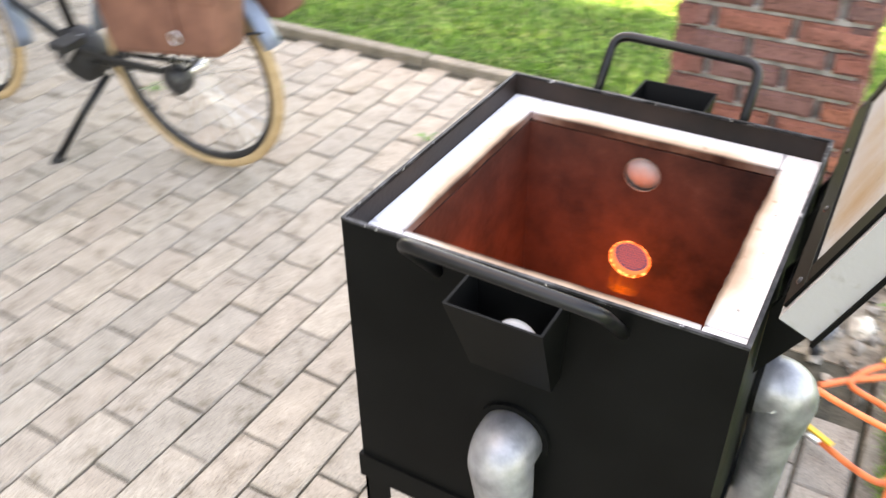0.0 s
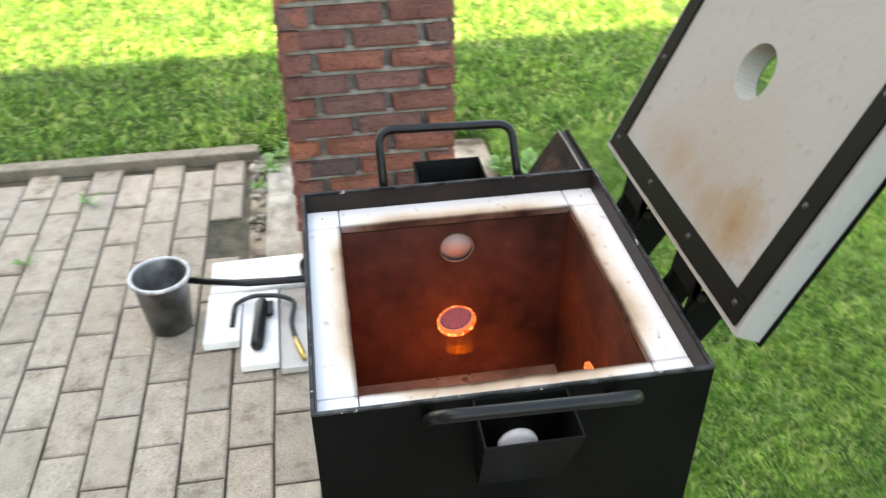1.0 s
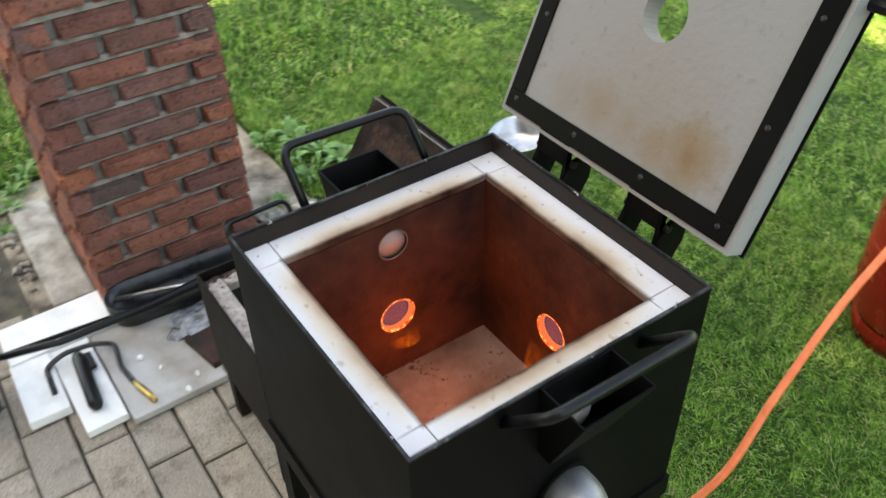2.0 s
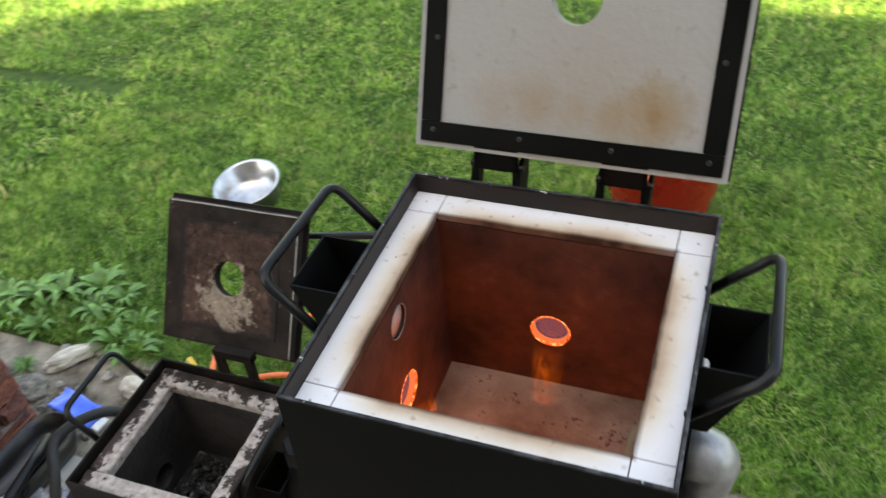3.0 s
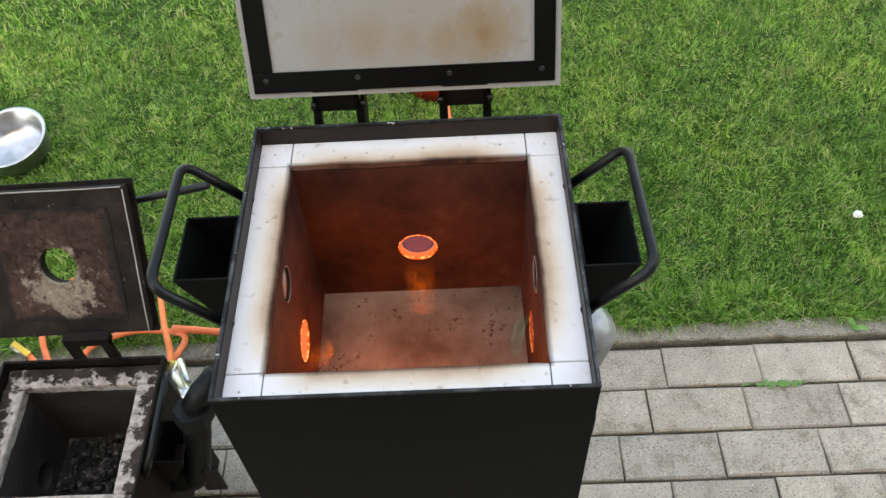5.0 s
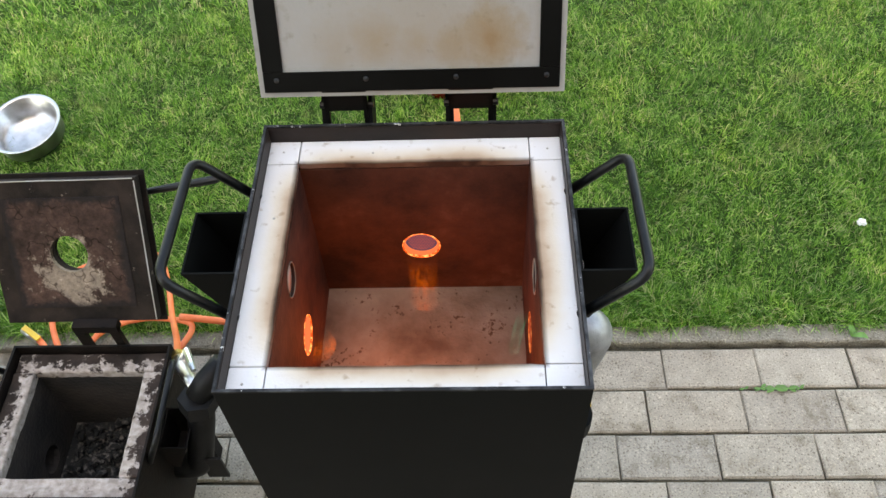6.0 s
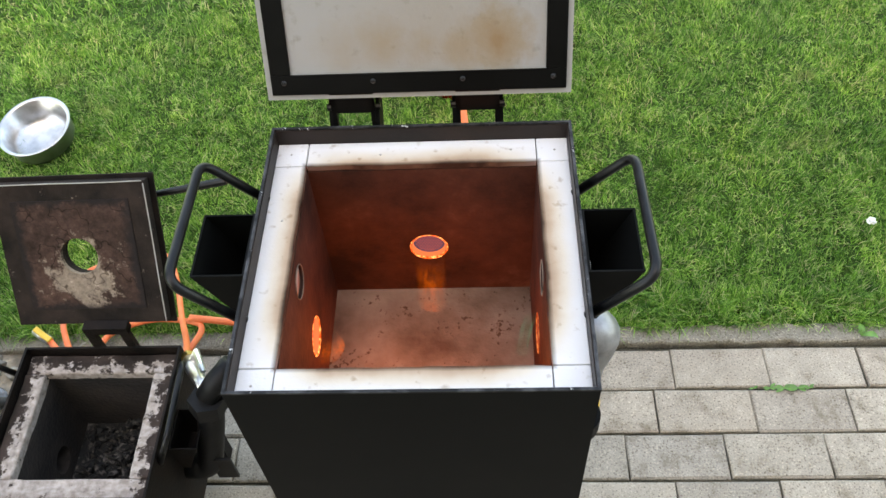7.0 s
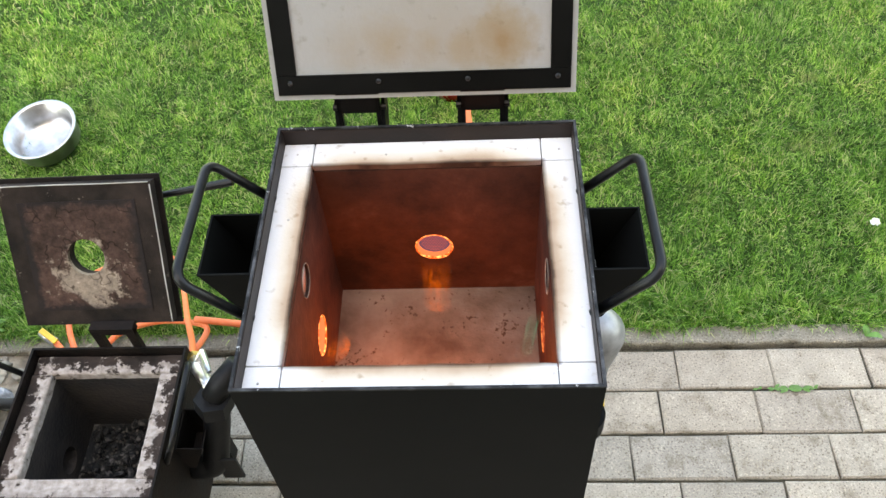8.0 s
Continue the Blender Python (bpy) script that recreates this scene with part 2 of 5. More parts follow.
def ash_rim_material():
    """Burnt refractory rim: crumbling pale ash that lies thickest beside the opening."""
    m, t, b = nodes_of("ash_covered_refractory", 0.9)
    c = t.nodes.new("ShaderNodeTexCoord")
    s = t.nodes.new("ShaderNodeSeparateXYZ")
    t.links.new(c.outputs["Object"], s.inputs[0])
    reach = calc(t, "MAXIMUM", calc(t, "ABSOLUTE", s.outputs[0]), calc(t, "MULTIPLY", s.outputs[1], 1.06))
    inward = calc(t, "DIVIDE", calc(t, "SUBTRACT", 0.134, reach), 0.036, True)
    n = noise_tex(t, 48, 7, 0.7, vec=c.outputs["Object"])
    fac = calc(t, "ADD", n.outputs["Fac"], calc(t, "MULTIPLY", inward, 0.26))
    k = ramp(t, fac, [(0.60, (0, 0, 0)), (0.66, (1, 1, 1))])
    base = ramp(t, noise_tex(t, 14, 5).outputs["Fac"], [(0.35, (0.016, 0.012, 0.010)), (0.65, (0.060, 0.043, 0.036))])
    ash = ramp(t, noise_tex(t, 90, 4).outputs["Fac"], [(0.35, (0.26, 0.22, 0.19)), (0.65, (0.46, 0.40, 0.365))])
    t.links.new(mix(t, k.outputs[0], base.outputs[0], ash.outputs[0]), b.inputs["Base Color"])
    bump(t, b, n.outputs["Fac"], 0.8, 0.004)
    return m


ash_rim = ash_rim_material()


def lid_brown_material():
    """Brown fired lid brick, with pale crust spread below its vent."""
    m, t, b = nodes_of("brown_fired_lid_brick", 0.9)
    c = t.nodes.new("ShaderNodeTexCoord")
    n = noise_tex(t, 30, 6, 0.7, vec=c.outputs["Object"])
    v = t.nodes.new("ShaderNodeVectorMath")
    v.operation = "DISTANCE"
    v.inputs[1].default_value = (-0.002, 0.062, 0.0)
    t.links.new(c.outputs["Object"], v.inputs[0])
    d = calc(t, "ADD", v.outputs["Value"], calc(t, "MULTIPLY", calc(t, "SUBTRACT", n.outputs["Fac"], 0.5), 0.26))
    patch = ramp(t, calc(t, "DIVIDE", d, 0.070), [(0.55, (1, 1, 1)), (0.72, (0.45, 0.45, 0.45)), (0.86, (0, 0, 0))])
    r = ramp(t, noise_tex(t, 12, 4, vec=c.outputs["Object"]).outputs["Fac"], [(0.3, (0.026, 0.017, 0.014)), (0.7, (0.088, 0.052, 0.042))])
    w = noise_tex(t, 11, 3, vec=c.outputs["Object"])
    line = calc(t, "ABSOLUTE", calc(t, "SUBTRACT", w.outputs["Fac"], 0.5))
    crack = ramp(t, line, [(0.002, (0.35, 0.32, 0.30)), (0.007, (1, 1, 1))])
    streak = ramp(t, noise_tex(t, 70, 5, 0.7, vec=c.outputs["Object"]).outputs["Fac"], [(0.35, (0.55, 0.52, 0.50)), (0.6, (1.1, 1.05, 1.0)), (0.74, (2.2, 2.2, 2.2))])
    worn = mix(t, 1.0, mix(t, patch.outputs[0], r.outputs[0], (0.25, 0.208, 0.172)), crack.outputs[0], "MULTIPLY")
    s = t.nodes.new("ShaderNodeSeparateXYZ")
    t.links.new(c.outputs["Object"], s.inputs[0])
    reach = calc(t, "MAXIMUM", calc(t, "ABSOLUTE", s.outputs[0]), calc(t, "ABSOLUTE", calc(t, "SUBTRACT", s.outputs[1], 0.099)))
    ragged = calc(t, "ADD", reach, calc(t, "MULTIPLY", calc(t, "SUBTRACT", noise_tex(t, 22, 5, 0.7, vec=c.outputs["Object"]).outputs["Fac"], 0.5), 0.05))
    # ragged darkening towards the slab's border, dissolving its sharp edge
    border_dark = ramp(t, calc(t, "MULTIPLY", ragged, 10.0), [(0.84, (0, 0, 0)), (0.96, (0.9, 0.9, 0.9))])
    t.links.new(mix(t, border_dark.outputs[0], mix(t, 1.0, worn, streak.outputs[0], "MULTIPLY"), (0.014, 0.012, 0.012)), b.inputs["Base Color"])
    bump(t, b, n.outputs["Fac"], 0.7, 0.004)
    return m


def piece_material(name, tones, speck, rough, by_island, grain=150.0, strength=0.8, depth=0.002):
    """Pavers and bricks: each piece its own tone, with blotches and specks."""
    m, t, b = nodes_of(name, rough)
    which = island_random(t) if by_island else object_random(t)
    n = len(tones)
    base = ramp(t, which, [(k / (n - 1), c) for k, c in enumerate(tones)])
    c = t.nodes.new("ShaderNodeTexCoord")
    shift = t.nodes.new("ShaderNodeVectorMath")
    shift.operation = "ADD"
    t.links.new(c.outputs["Object"], shift.inputs[0])
    jump = t.nodes.new("ShaderNodeCombineXYZ")
    for k in range(3):
        t.links.new(calc(t, "MULTIPLY", which, 37.0 + 11 * k), jump.inputs[k])
    t.links.new(jump.outputs[0], shift.inputs[1])
    blot = noise_tex(t, 16, 5, 0.65, vec=shift.outputs[0])
    bl = ramp(t, blot.outputs["Fac"], [(0.28, (0.56, 0.53, 0.48)), (0.45, (0.94, 0.93, 0.92)), (0.7, (1.15, 1.14, 1.13))])
    col = mix(t, 1.0, base.outputs[0], bl.outputs[0], "MULTIPLY")
    f = noise_tex(t, grain, 3, vec=shift.outputs[0])
    sp = ramp(t, f.outputs["Fac"], [(0.30, (0.38, 0.36, 0.33)), (0.44, (1, 1, 1)), (0.58, (1, 1, 1)), (0.68, speck)])
    t.links.new(mix(t, 1.0, col, sp.outputs[0], "MULTIPLY"), b.inputs["Base Color"])
    bump(t, b, f.outputs["Fac"], strength, depth)
    return m


PAVER_TONES = [(0.322, 0.272, 0.218), (0.362, 0.306, 0.244), (0.314, 0.276, 0.230), (0.376, 0.322, 0.258), (0.296, 0.260, 0.214), (0.348, 0.290, 0.232)]
paver_one = piece_material("concrete_paver", PAVER_TONES, (1.5, 1.46, 1.4), 0.9, False, 260, 1.0, 0.002)
paver_many = piece_material("concrete_paver_far", PAVER_TONES, (1.5, 1.46, 1.4), 0.9, True, 260, 1.0, 0.002)
BRICK_TONES = [(0.175, 0.070, 0.056), (0.29, 0.106, 0.066), (0.135, 0.066, 0.060), (0.215, 0.080, 0.060), (0.105, 0.070, 0.068), (0.255, 0.094, 0.066), (0.150, 0.084, 0.078)]
kerb_stone_mat = piece_material("rough_concrete_kerb", [(0.20, 0.176, 0.138), (0.26, 0.23, 0.185), (0.22, 0.195, 0.155)], (1.7, 1.65, 1.5), 0.95, False, 230, 1.0, 0.004)
brick_red = piece_material("red_brick", BRICK_TONES, (1.35, 1.3, 1.2), 0.88, False, 120, 0.9, 0.003)


def soil_material():
    m, t, b = nodes_of("lawn_soil", 0.95)
    n = noise_tex(t, 30, 5)
    r = ramp(t, n.outputs["Fac"], [(0.3, (0.014, 0.034, 0.006)), (0.7, (0.038, 0.076, 0.013))])
    t.links.new(r.outputs[0], b.inputs["Base Color"])
    bump(t, b, noise_tex(t, 90, 4).outputs["Fac"], 0.8, 0.006)
    return m


soil = soil_material()
dirt = plain("joint_dirt", (0.028, 0.027, 0.016), (0.095, 0.082, 0.056), 18, 0.95, 0.0, 120, 0.9, 0.006)


def grass_material():
    m, t, b = nodes_of("grass_blades", 0.55)
    b.inputs["Specular IOR Level"].default_value = 0.22
    w = island_random(t)
    r = ramp(t, w, [(0.0, (0.020, 0.074, 0.009)), (0.28, (0.062, 0.178, 0.018)), (0.58, (0.150, 0.330, 0.040)), (0.86, (0.33, 0.52, 0.12)), (0.95, (0.42, 0.42, 0.20)), (1.0, (0.46, 0.42, 0.22))])
    patchy = ramp(t, noise_tex(t, 4.5, 5, 0.62).outputs["Fac"], [(0.32, (0.58, 0.66, 0.62)), (0.5, (1.0, 1.0, 1.0)), (0.68, (1.48, 1.26, 1.25))])
    tuft = ramp(t, noise_tex(t, 26, 3, 0.6).outputs["Fac"], [(0.34, (0.66, 0.70, 0.68)), (0.5, (1.0, 1.0, 1.0)), (0.66, (1.34, 1.27, 1.25))])
    dry = ramp(t, noise_tex(t, 5.5, 3).outputs["Fac"], [(0.64, (0, 0, 0)), (0.76, (0.55, 0.55, 0.55))])
    tint = mix(t, dry.outputs[0], mix(t, 1.0, mix(t, 1.0, r.outputs[0], patchy.outputs[0], "MULTIPLY"), tuft.outputs[0], "MULTIPLY"), (0.33, 0.29, 0.11))
    t.links.new(tint, b.inputs["Base Color"])
    b.inputs["Transmission Weight"].default_value = 0.0
    tr = t.nodes.new("ShaderNodeBsdfTranslucent")
    t.links.new(r.outputs[0], tr.inputs["Color"])
    sh = t.nodes.new("ShaderNodeMixShader")
    sh.inputs[0].default_value = 0.30
    t.links.new(b.outputs[0], sh.inputs[1])
    t.links.new(tr.outputs[0], sh.inputs[2])
    t.links.new(sh.outputs[0], t.nodes["Material Output"].inputs["Surface"])
    return m


grass_mat = grass_material()


def flame_material(name, colour, strength, middle, width):
    """Thin burning gas: clear, with soft glowing streaks that fade out all round."""
    m, t, b = nodes_of(name, 1.0)
    c = t.nodes.new("ShaderNodeTexCoord")
    mp = t.nodes.new("ShaderNodeMapping")
    mp.inputs["Scale"].default_value = (170, 170, 9)
    t.links.new(c.outputs["Object"], mp.inputs[0])
    n = noise_tex(t, 1.0, 3, vec=mp.outputs[0])
    s = t.nodes.new("ShaderNodeSeparateXYZ")
    t.links.new(c.outputs["Object"], s.inputs[0])
    ends = ramp(t, calc(t, "DIVIDE", calc(t, "SUBTRACT", s.outputs[2], 0.585), 0.11), [(0.0, (0.4, 0.4, 0.4)), (0.35, (0.8, 0.8, 0.8)), (0.72, (1, 1, 1)), (0.95, (0, 0, 0))])
    off = calc(t, "ABSOLUTE", calc(t, "SUBTRACT", calc(t, "MINIMUM", calc(t, "ABSOLUTE", s.outputs[0]), calc(t, "ABSOLUTE", s.outputs[1])), middle))
    across = ramp(t, calc(t, "DIVIDE", off, width), [(0.0, (1, 1, 1)), (0.45, (0.45, 0.45, 0.45)), (1.0, (0, 0, 0))])
    torn = ramp(t, n.outputs["Fac"], [(0.36, (0.10, 0.10, 0.10)), (0.70, (1, 1, 1))])
    fade = mix(t, 1.0, mix(t, 1.0, torn.outputs[0], ends.outputs[0], "MULTIPLY"), across.outputs[0], "MULTIPLY")
    e = t.nodes.new("ShaderNodeEmission")
    e.inputs["Color"].default_value = (*colour, 1)
    t.links.new(calc(t, "MULTIPLY", fade, strength), e.inputs["Strength"])
    clear = t.nodes.new("ShaderNodeBsdfTransparent")
    sh = t.nodes.new("ShaderNodeAddShader")
    t.links.new(clear.outputs[0], sh.inputs[0])
    t.links.new(e.outputs[0], sh.inputs[1])
    t.links.new(sh.outputs[0], t.nodes["Material Output"].inputs["Surface"])
    return m


# ---------------------------------------------------------------- mesh helpers
def mesh_from(name, bm, material):
    me = bpy.data.meshes.new(name)
    bm.normal_update()
    bm.to_mesh(me)
    bm.free()
    if material:
        me.materials.append(material)
    return me


def part(name, bm, material, parent, label="", smooth=False):
    """One mesh object under a thing or a part, in its parent's space."""
    me = mesh_from(name, bm, material)
    if smooth:
        for p in me.polygons:
            p.use_smooth = True
    ob = new(name, me)
    ob.parent = parent
    return tagged(ob, label)


def thing(name, label, category, at=None, group="", kind=""):
    ob = new(name)
    ob.empty_display_size = 0.05
    if at is not None:
        ob.matrix_world = at
    return tagged(ob, label, category, group, kind)


def solo(name, bm, material, label, category, kind="", smooth=False, group=""):
    me = mesh_from(name, bm, material)
    if smooth:
        for p in me.polygons:
            p.use_smooth = True
    return tagged(new(name, me), label, category, group, kind)


def box(bm, x0, x1, y0, y1, z0, z1, bevel=0.0, m=None):
    vs = bmesh.ops.create_cube(bm, size=1.0)["verts"]
    for v in vs:
        v.co = Vector((x0 + (v.co.x + 0.5) * (x1 - x0), y0 + (v.co.y + 0.5) * (y1 - y0), z0 + (v.co.z + 0.5) * (z1 - z0)))
    if bevel:
        es = list({e for v in vs for e in v.link_edges})
        r = bmesh.ops.bevel(bm, geom=es, offset=bevel, segments=2, affect="EDGES", profile=0.5)
        vs = list({v for f in r["faces"] for v in f.verts} | {v for v in vs if v.is_valid})
    if m is not None:
        bmesh.ops.transform(bm, matrix=m, verts=[v for v in vs if v.is_valid])
    return bm


def box_bm(*a, **k):
    return box(bmesh.new(), *a, **k)


def lathe(profile, steps=32, m=None, bm=None, close=False):
    """Turns (radius, height) pairs round z."""
    bm = bm or bmesh.new()
    rings = []
    for r, z in profile:
        if r < 1e-6:
            rings.append([bm.verts.new((0, 0, z))])
        else:
            rings.append([bm.verts.new((r * math.cos(2 * math.pi * k / steps), r * math.sin(2 * math.pi * k / steps), z)) for k in range(steps)])
    pairs = list(zip(rings, rings[1:]))
    if close:
        pairs.append((rings[-1], rings[0]))
    for a, b in pairs:
        for k in range(steps):
            j = (k + 1) % steps
            if len(a) == 1:
                bm.faces.new((a[0], b[j], b[k]))
            elif len(b) == 1:
                bm.faces.new((a[k], a[j], b[0]))
            else:
                bm.faces.new((a[k], a[j], b[j], b[k]))
    bmesh.ops.recalc_face_normals(bm, faces=bm.faces)
    if m is not None:
        bmesh.ops.transform(bm, matrix=m, verts=[v for r in rings for v in r])
    return bm


def smooth_path(points, radius, steps=5):
    """Rounds the inner corners of a polyline."""
    pts = [Vector(p) for p in points]
    out = [pts[0]]
    for a, b, c in zip(pts, pts[1:], pts[2:]):
        da, dc = (a - b), (c - b)
        r = min(radius, da.length * 0.45, dc.length * 0.45)
        p, q = b + da.normalized() * r, b + dc.normalized() * r
        for k in range(steps + 1):
            u = k / steps
            out.append(p * (1 - u) ** 2 + b * 2 * u * (1 - u) + q * u ** 2)
    out.append(pts[-1])
    return out


def spline(points, per=8):
    """A smooth line through all the points."""
    pts = [Vector(p) for p in points]
    pts = [pts[0] * 2 - pts[1]] + pts + [pts[-1] * 2 - pts[-2]]
    out = []
    for a, b, c, d in zip(pts, pts[1:], pts[2:], pts[3:]):
        for k in range(per):
            u = k / per
            out.append(0.5 * (2 * b + (c - a) * u + (2 * a - 5 * b + 4 * c - d) * u * u + (3 * b - a - 3 * c + d) * u ** 3))
    out.append(pts[-2])
    return out


def tube(path, radius, sides=12, bm=None, loop=False):
    """A round bar along a path; radius may be a list."""
    bm = bm or bmesh.new()
    pts = [Vector(p) for p in path]
    n = len(pts)
    rad = radius if isinstance(radius, (list, tuple)) else [radius] * n
    up = Vector((0.13, 0.27, 0.95)).normalized()
    rings = []
    for i, p in enumerate(pts):
        a = pts[i - 1] if (i or loop) else p
        b = pts[(i + 1) % n] if (i < n - 1 or loop) else p
        d = (b - a).normalized()
        u = up - d * up.dot(d)
        if u.length < 1e-3:
            u = d.orthogonal()
        u.normalize()
        up = u
        w = d.cross(u)
        rings.append([bm.verts.new(p + (u * math.cos(2 * math.pi * k / sides) + w * math.sin(2 * math.pi * k / sides)) * rad[i]) for k in range(sides)])
    for a, b in list(zip(rings, rings[1:])) + ([(rings[-1], rings[0])] if loop else []):
        for k in range(sides):
            j = (k + 1) % sides
            bm.faces.new((a[k], a[j], b[j], b[k]))
    if not loop:
        bm.faces.new(rings[0][::-1])
        bm.faces.new(rings[-1])
    bmesh.ops.recalc_face_normals(bm, faces=bm.faces)
    return bm


def plate(width, height, holes, thick, m=None, steps=32):
    """A slab in x (centred), y (0 to height), z (-thick to 0) with round holes (x, y, r) through it."""
    bm = bmesh.new()
    edges = []

    def ring(pts):
        vs = [bm.verts.new((x, y, 0)) for x, y in pts]
        for a, b in zip(vs, vs[1:] + vs[:1]):
            edges.append(bm.edges.new((a, b)))

    w = width / 2
    ring([(-w, 0), (w, 0), (w, height), (-w, height)])
    for x, y, r in holes:
        ring([(x + r * math.cos(2 * math.pi * k / steps), y + r * math.sin(2 * math.pi * k / steps)) for k in range(steps)])
    bmesh.ops.triangle_fill(bm, edges=edges, use_beauty=True, use_dissolve=False)
    bmesh.ops.recalc_face_normals(bm, faces=bm.faces)
    if bm.faces[:] and bm.faces[:][0].normal.z < 0:
        bmesh.ops.reverse_faces(bm, faces=bm.faces)
    made = bmesh.ops.extrude_face_region(bm, geom=bm.faces[:])
    bmesh.ops.translate(bm, vec=(0, 0, -thick), verts=[v for v in made["geom"] if isinstance(v, bmesh.types.BMVert)])
    bmesh.ops.recalc_face_normals(bm, faces=bm.faces)
    if m is not None:
        bmesh.ops.transform(bm, matrix=m, verts=bm.verts)
    return bm


def square_tube(outer, inner, z0, z1, centre=(0, 0)):
    """Four walls in one open box."""
    bm = bmesh.new()
    rows = []
    for h, z in ((outer, z0), (outer, z1), (inner, z1), (inner, z0)):
        rows.append([bm.verts.new((centre[0] + sx * h, centre[1] + sy * h, z)) for sx, sy in ((-1, -1), (1, -1), (1, 1), (-1, 1))])
    for a, b in zip(rows, rows[1:] + rows[:1]):
        for k in range(4):
            j = (k + 1) % 4
            bm.faces.new((a[k], a[j], b[j], b[k]))
    bmesh.ops.recalc_face_normals(bm, faces=bm.faces)
    return bm


def wedge_hopper(side):
    """An open steel hopper: outer wall slanting in to the furnace wall. side: +1 or -1 along x."""
    bm = bmesh.new()
    for x0, x1, y0, y1 in ((0.0, 0.065, -0.044, 0.051), (0.003, 0.0625, -0.0415, 0.0485)):
        top = [bm.verts.new((side * x, y, 0.105)) for x, y in ((x0, y0), (x1, y0), (x1, y1), (x0, y1))]
        low_x = x0 + (x1 - x0) * 0.30
        low = [bm.verts.new((side * x, y * 0.9, 0.0 if x1 > 0.064 else 0.006)) for x, y in ((x0, y0), (low_x, y0), (low_x, y1), (x0, y1))]
        for k in range(4):
            j = (k + 1) % 4
            bm.faces.new((top[k], top[j], low[j], low[k]))
        bm.faces.new(low)
        if x1 > 0.064:
            outer_top = top
    for k in range(4):
        j = (k + 1) % 4
        bm.faces.new((outer_top[k], outer_top[j], top[j], top[k]))
    bmesh.ops.recalc_face_normals(bm, faces=bm.faces)
    return bm


# ---------------------------------------------------------------- ground and house
KERB_Y = 0.388        # north edge of the paving
KERB_X = -1.955       # west edge of the paving


def ground_height(x, y):
    if x > KERB_X - 0.03 and y < KERB_Y + 0.03:
        return -0.075
    if -2.02 < x < -0.9 and -0.40 < y < 0.42:
        return -0.03
    d = max(KERB_X - x, y - KERB_Y - 0.05)
    rise = 0.0 + 0.05 * min(1.0, max(0.0, d / 0.7)) ** 0.8
    return rise + 0.006 * noise.noise((x * 1.7, y * 1.7, 0))


def axis_steps(lo, hi, step, far):
    mid = [lo + k * step for k in range(int((hi - lo) / step) + 1)]
    grow = [1.0, 3.0, 8.0, 20.0, 60.0, 180.0, 500.0]
    return [lo - g for g in reversed(grow)] + mid + [mid[-1] + g for g in grow]


def build_ground():
    xs, ys = axis_steps(-4.5, 3.5, 0.06, 3.0), axis_steps(-4.0, 4.5, 0.06, 3.0)
    verts = [(x, y, ground_height(x, y)) for y in ys for x in xs]
    w = len(xs)
    faces = [(j * w + i, j * w + i + 1, (j + 1) * w + i + 1, (j + 1) * w + i) for j in range(len(ys) - 1) for i in range(w - 1)]
    me = bpy.data.meshes.new("ground")
    me.from_pydata(verts, [], faces)
    me.materials.append(soil)
    for p in me.polygons:
        p.use_smooth = True
    return tagged(new("ground", me), "soil of the lawn under short green grass", "ground", kind="structure")


build_ground()
bm = box_bm(KERB_X - 0.02, 4.0, -3.4, KERB_Y + 0.004, -0.2, -0.012)
pavement = solo("pavement", bm, dirt, "grey concrete pavers laid in running bond on dirt", "pavement", "structure")
bm = box_bm(-2.0, -0.95, -0.425, KERB_Y + 0.03, -0.1, -0.008)
bare = solo("bare_earth", bm, plain("sandy_earth", (0.07, 0.052, 0.034), (0.40, 0.335, 0.25), 9, 0.95, 0.0, 90, 1.0, 0.008), "bare brown earth round the foot of the brick pillar", "earth", "structure")


def kerb_run(x0, x1, y0, y1, z1, along_x, length):
    """Concrete edging stones end to end."""
    k = 0
    a, b = (x0, x1) if along_x else (y0, y1)
    holder = thing("kerb", "weathered grey concrete edging between paving and lawn", "kerb", kind="structure")
    while a < b - 0.01:
        e = min(a + length, b)
        j = random.uniform(-0.003, 0.003)
        bm = bmesh.new()
        if along_x:
            box(bm, a, e - 0.002, y0 + j, y1 + j, -0.12, z1 + j, 0.006)
        else:
            box(bm, x0 + j, x1 + j, a, e - 0.006, -0.12, z1 + j, 0.006)
        if along_x:
            bmesh.ops.subdivide_edges(bm, edges=[q for q in bm.edges if q.calc_length() > 0.3], cuts=70)
            for v in bm.verts:
                v.co += Vector((0, 0.005 * noise.noise(v.co * 32), 0.0045 * noise.noise(v.co * 47 + Vector((3, 0, 0))))) if v.co.z > -0.02 else Vector()
        part("kerb_stone", bm, kerb_stone_mat, holder)
        a = e
    return holder


kerb_run(-1.15, 4.0, KERB_Y + 0.008, KERB_Y + 0.056, 0.006, True, 1.2)
kerb_run(KERB_X - 0.068, KERB_X - 0.008, -3.4, -0.395, 0.032, False, 1.0)


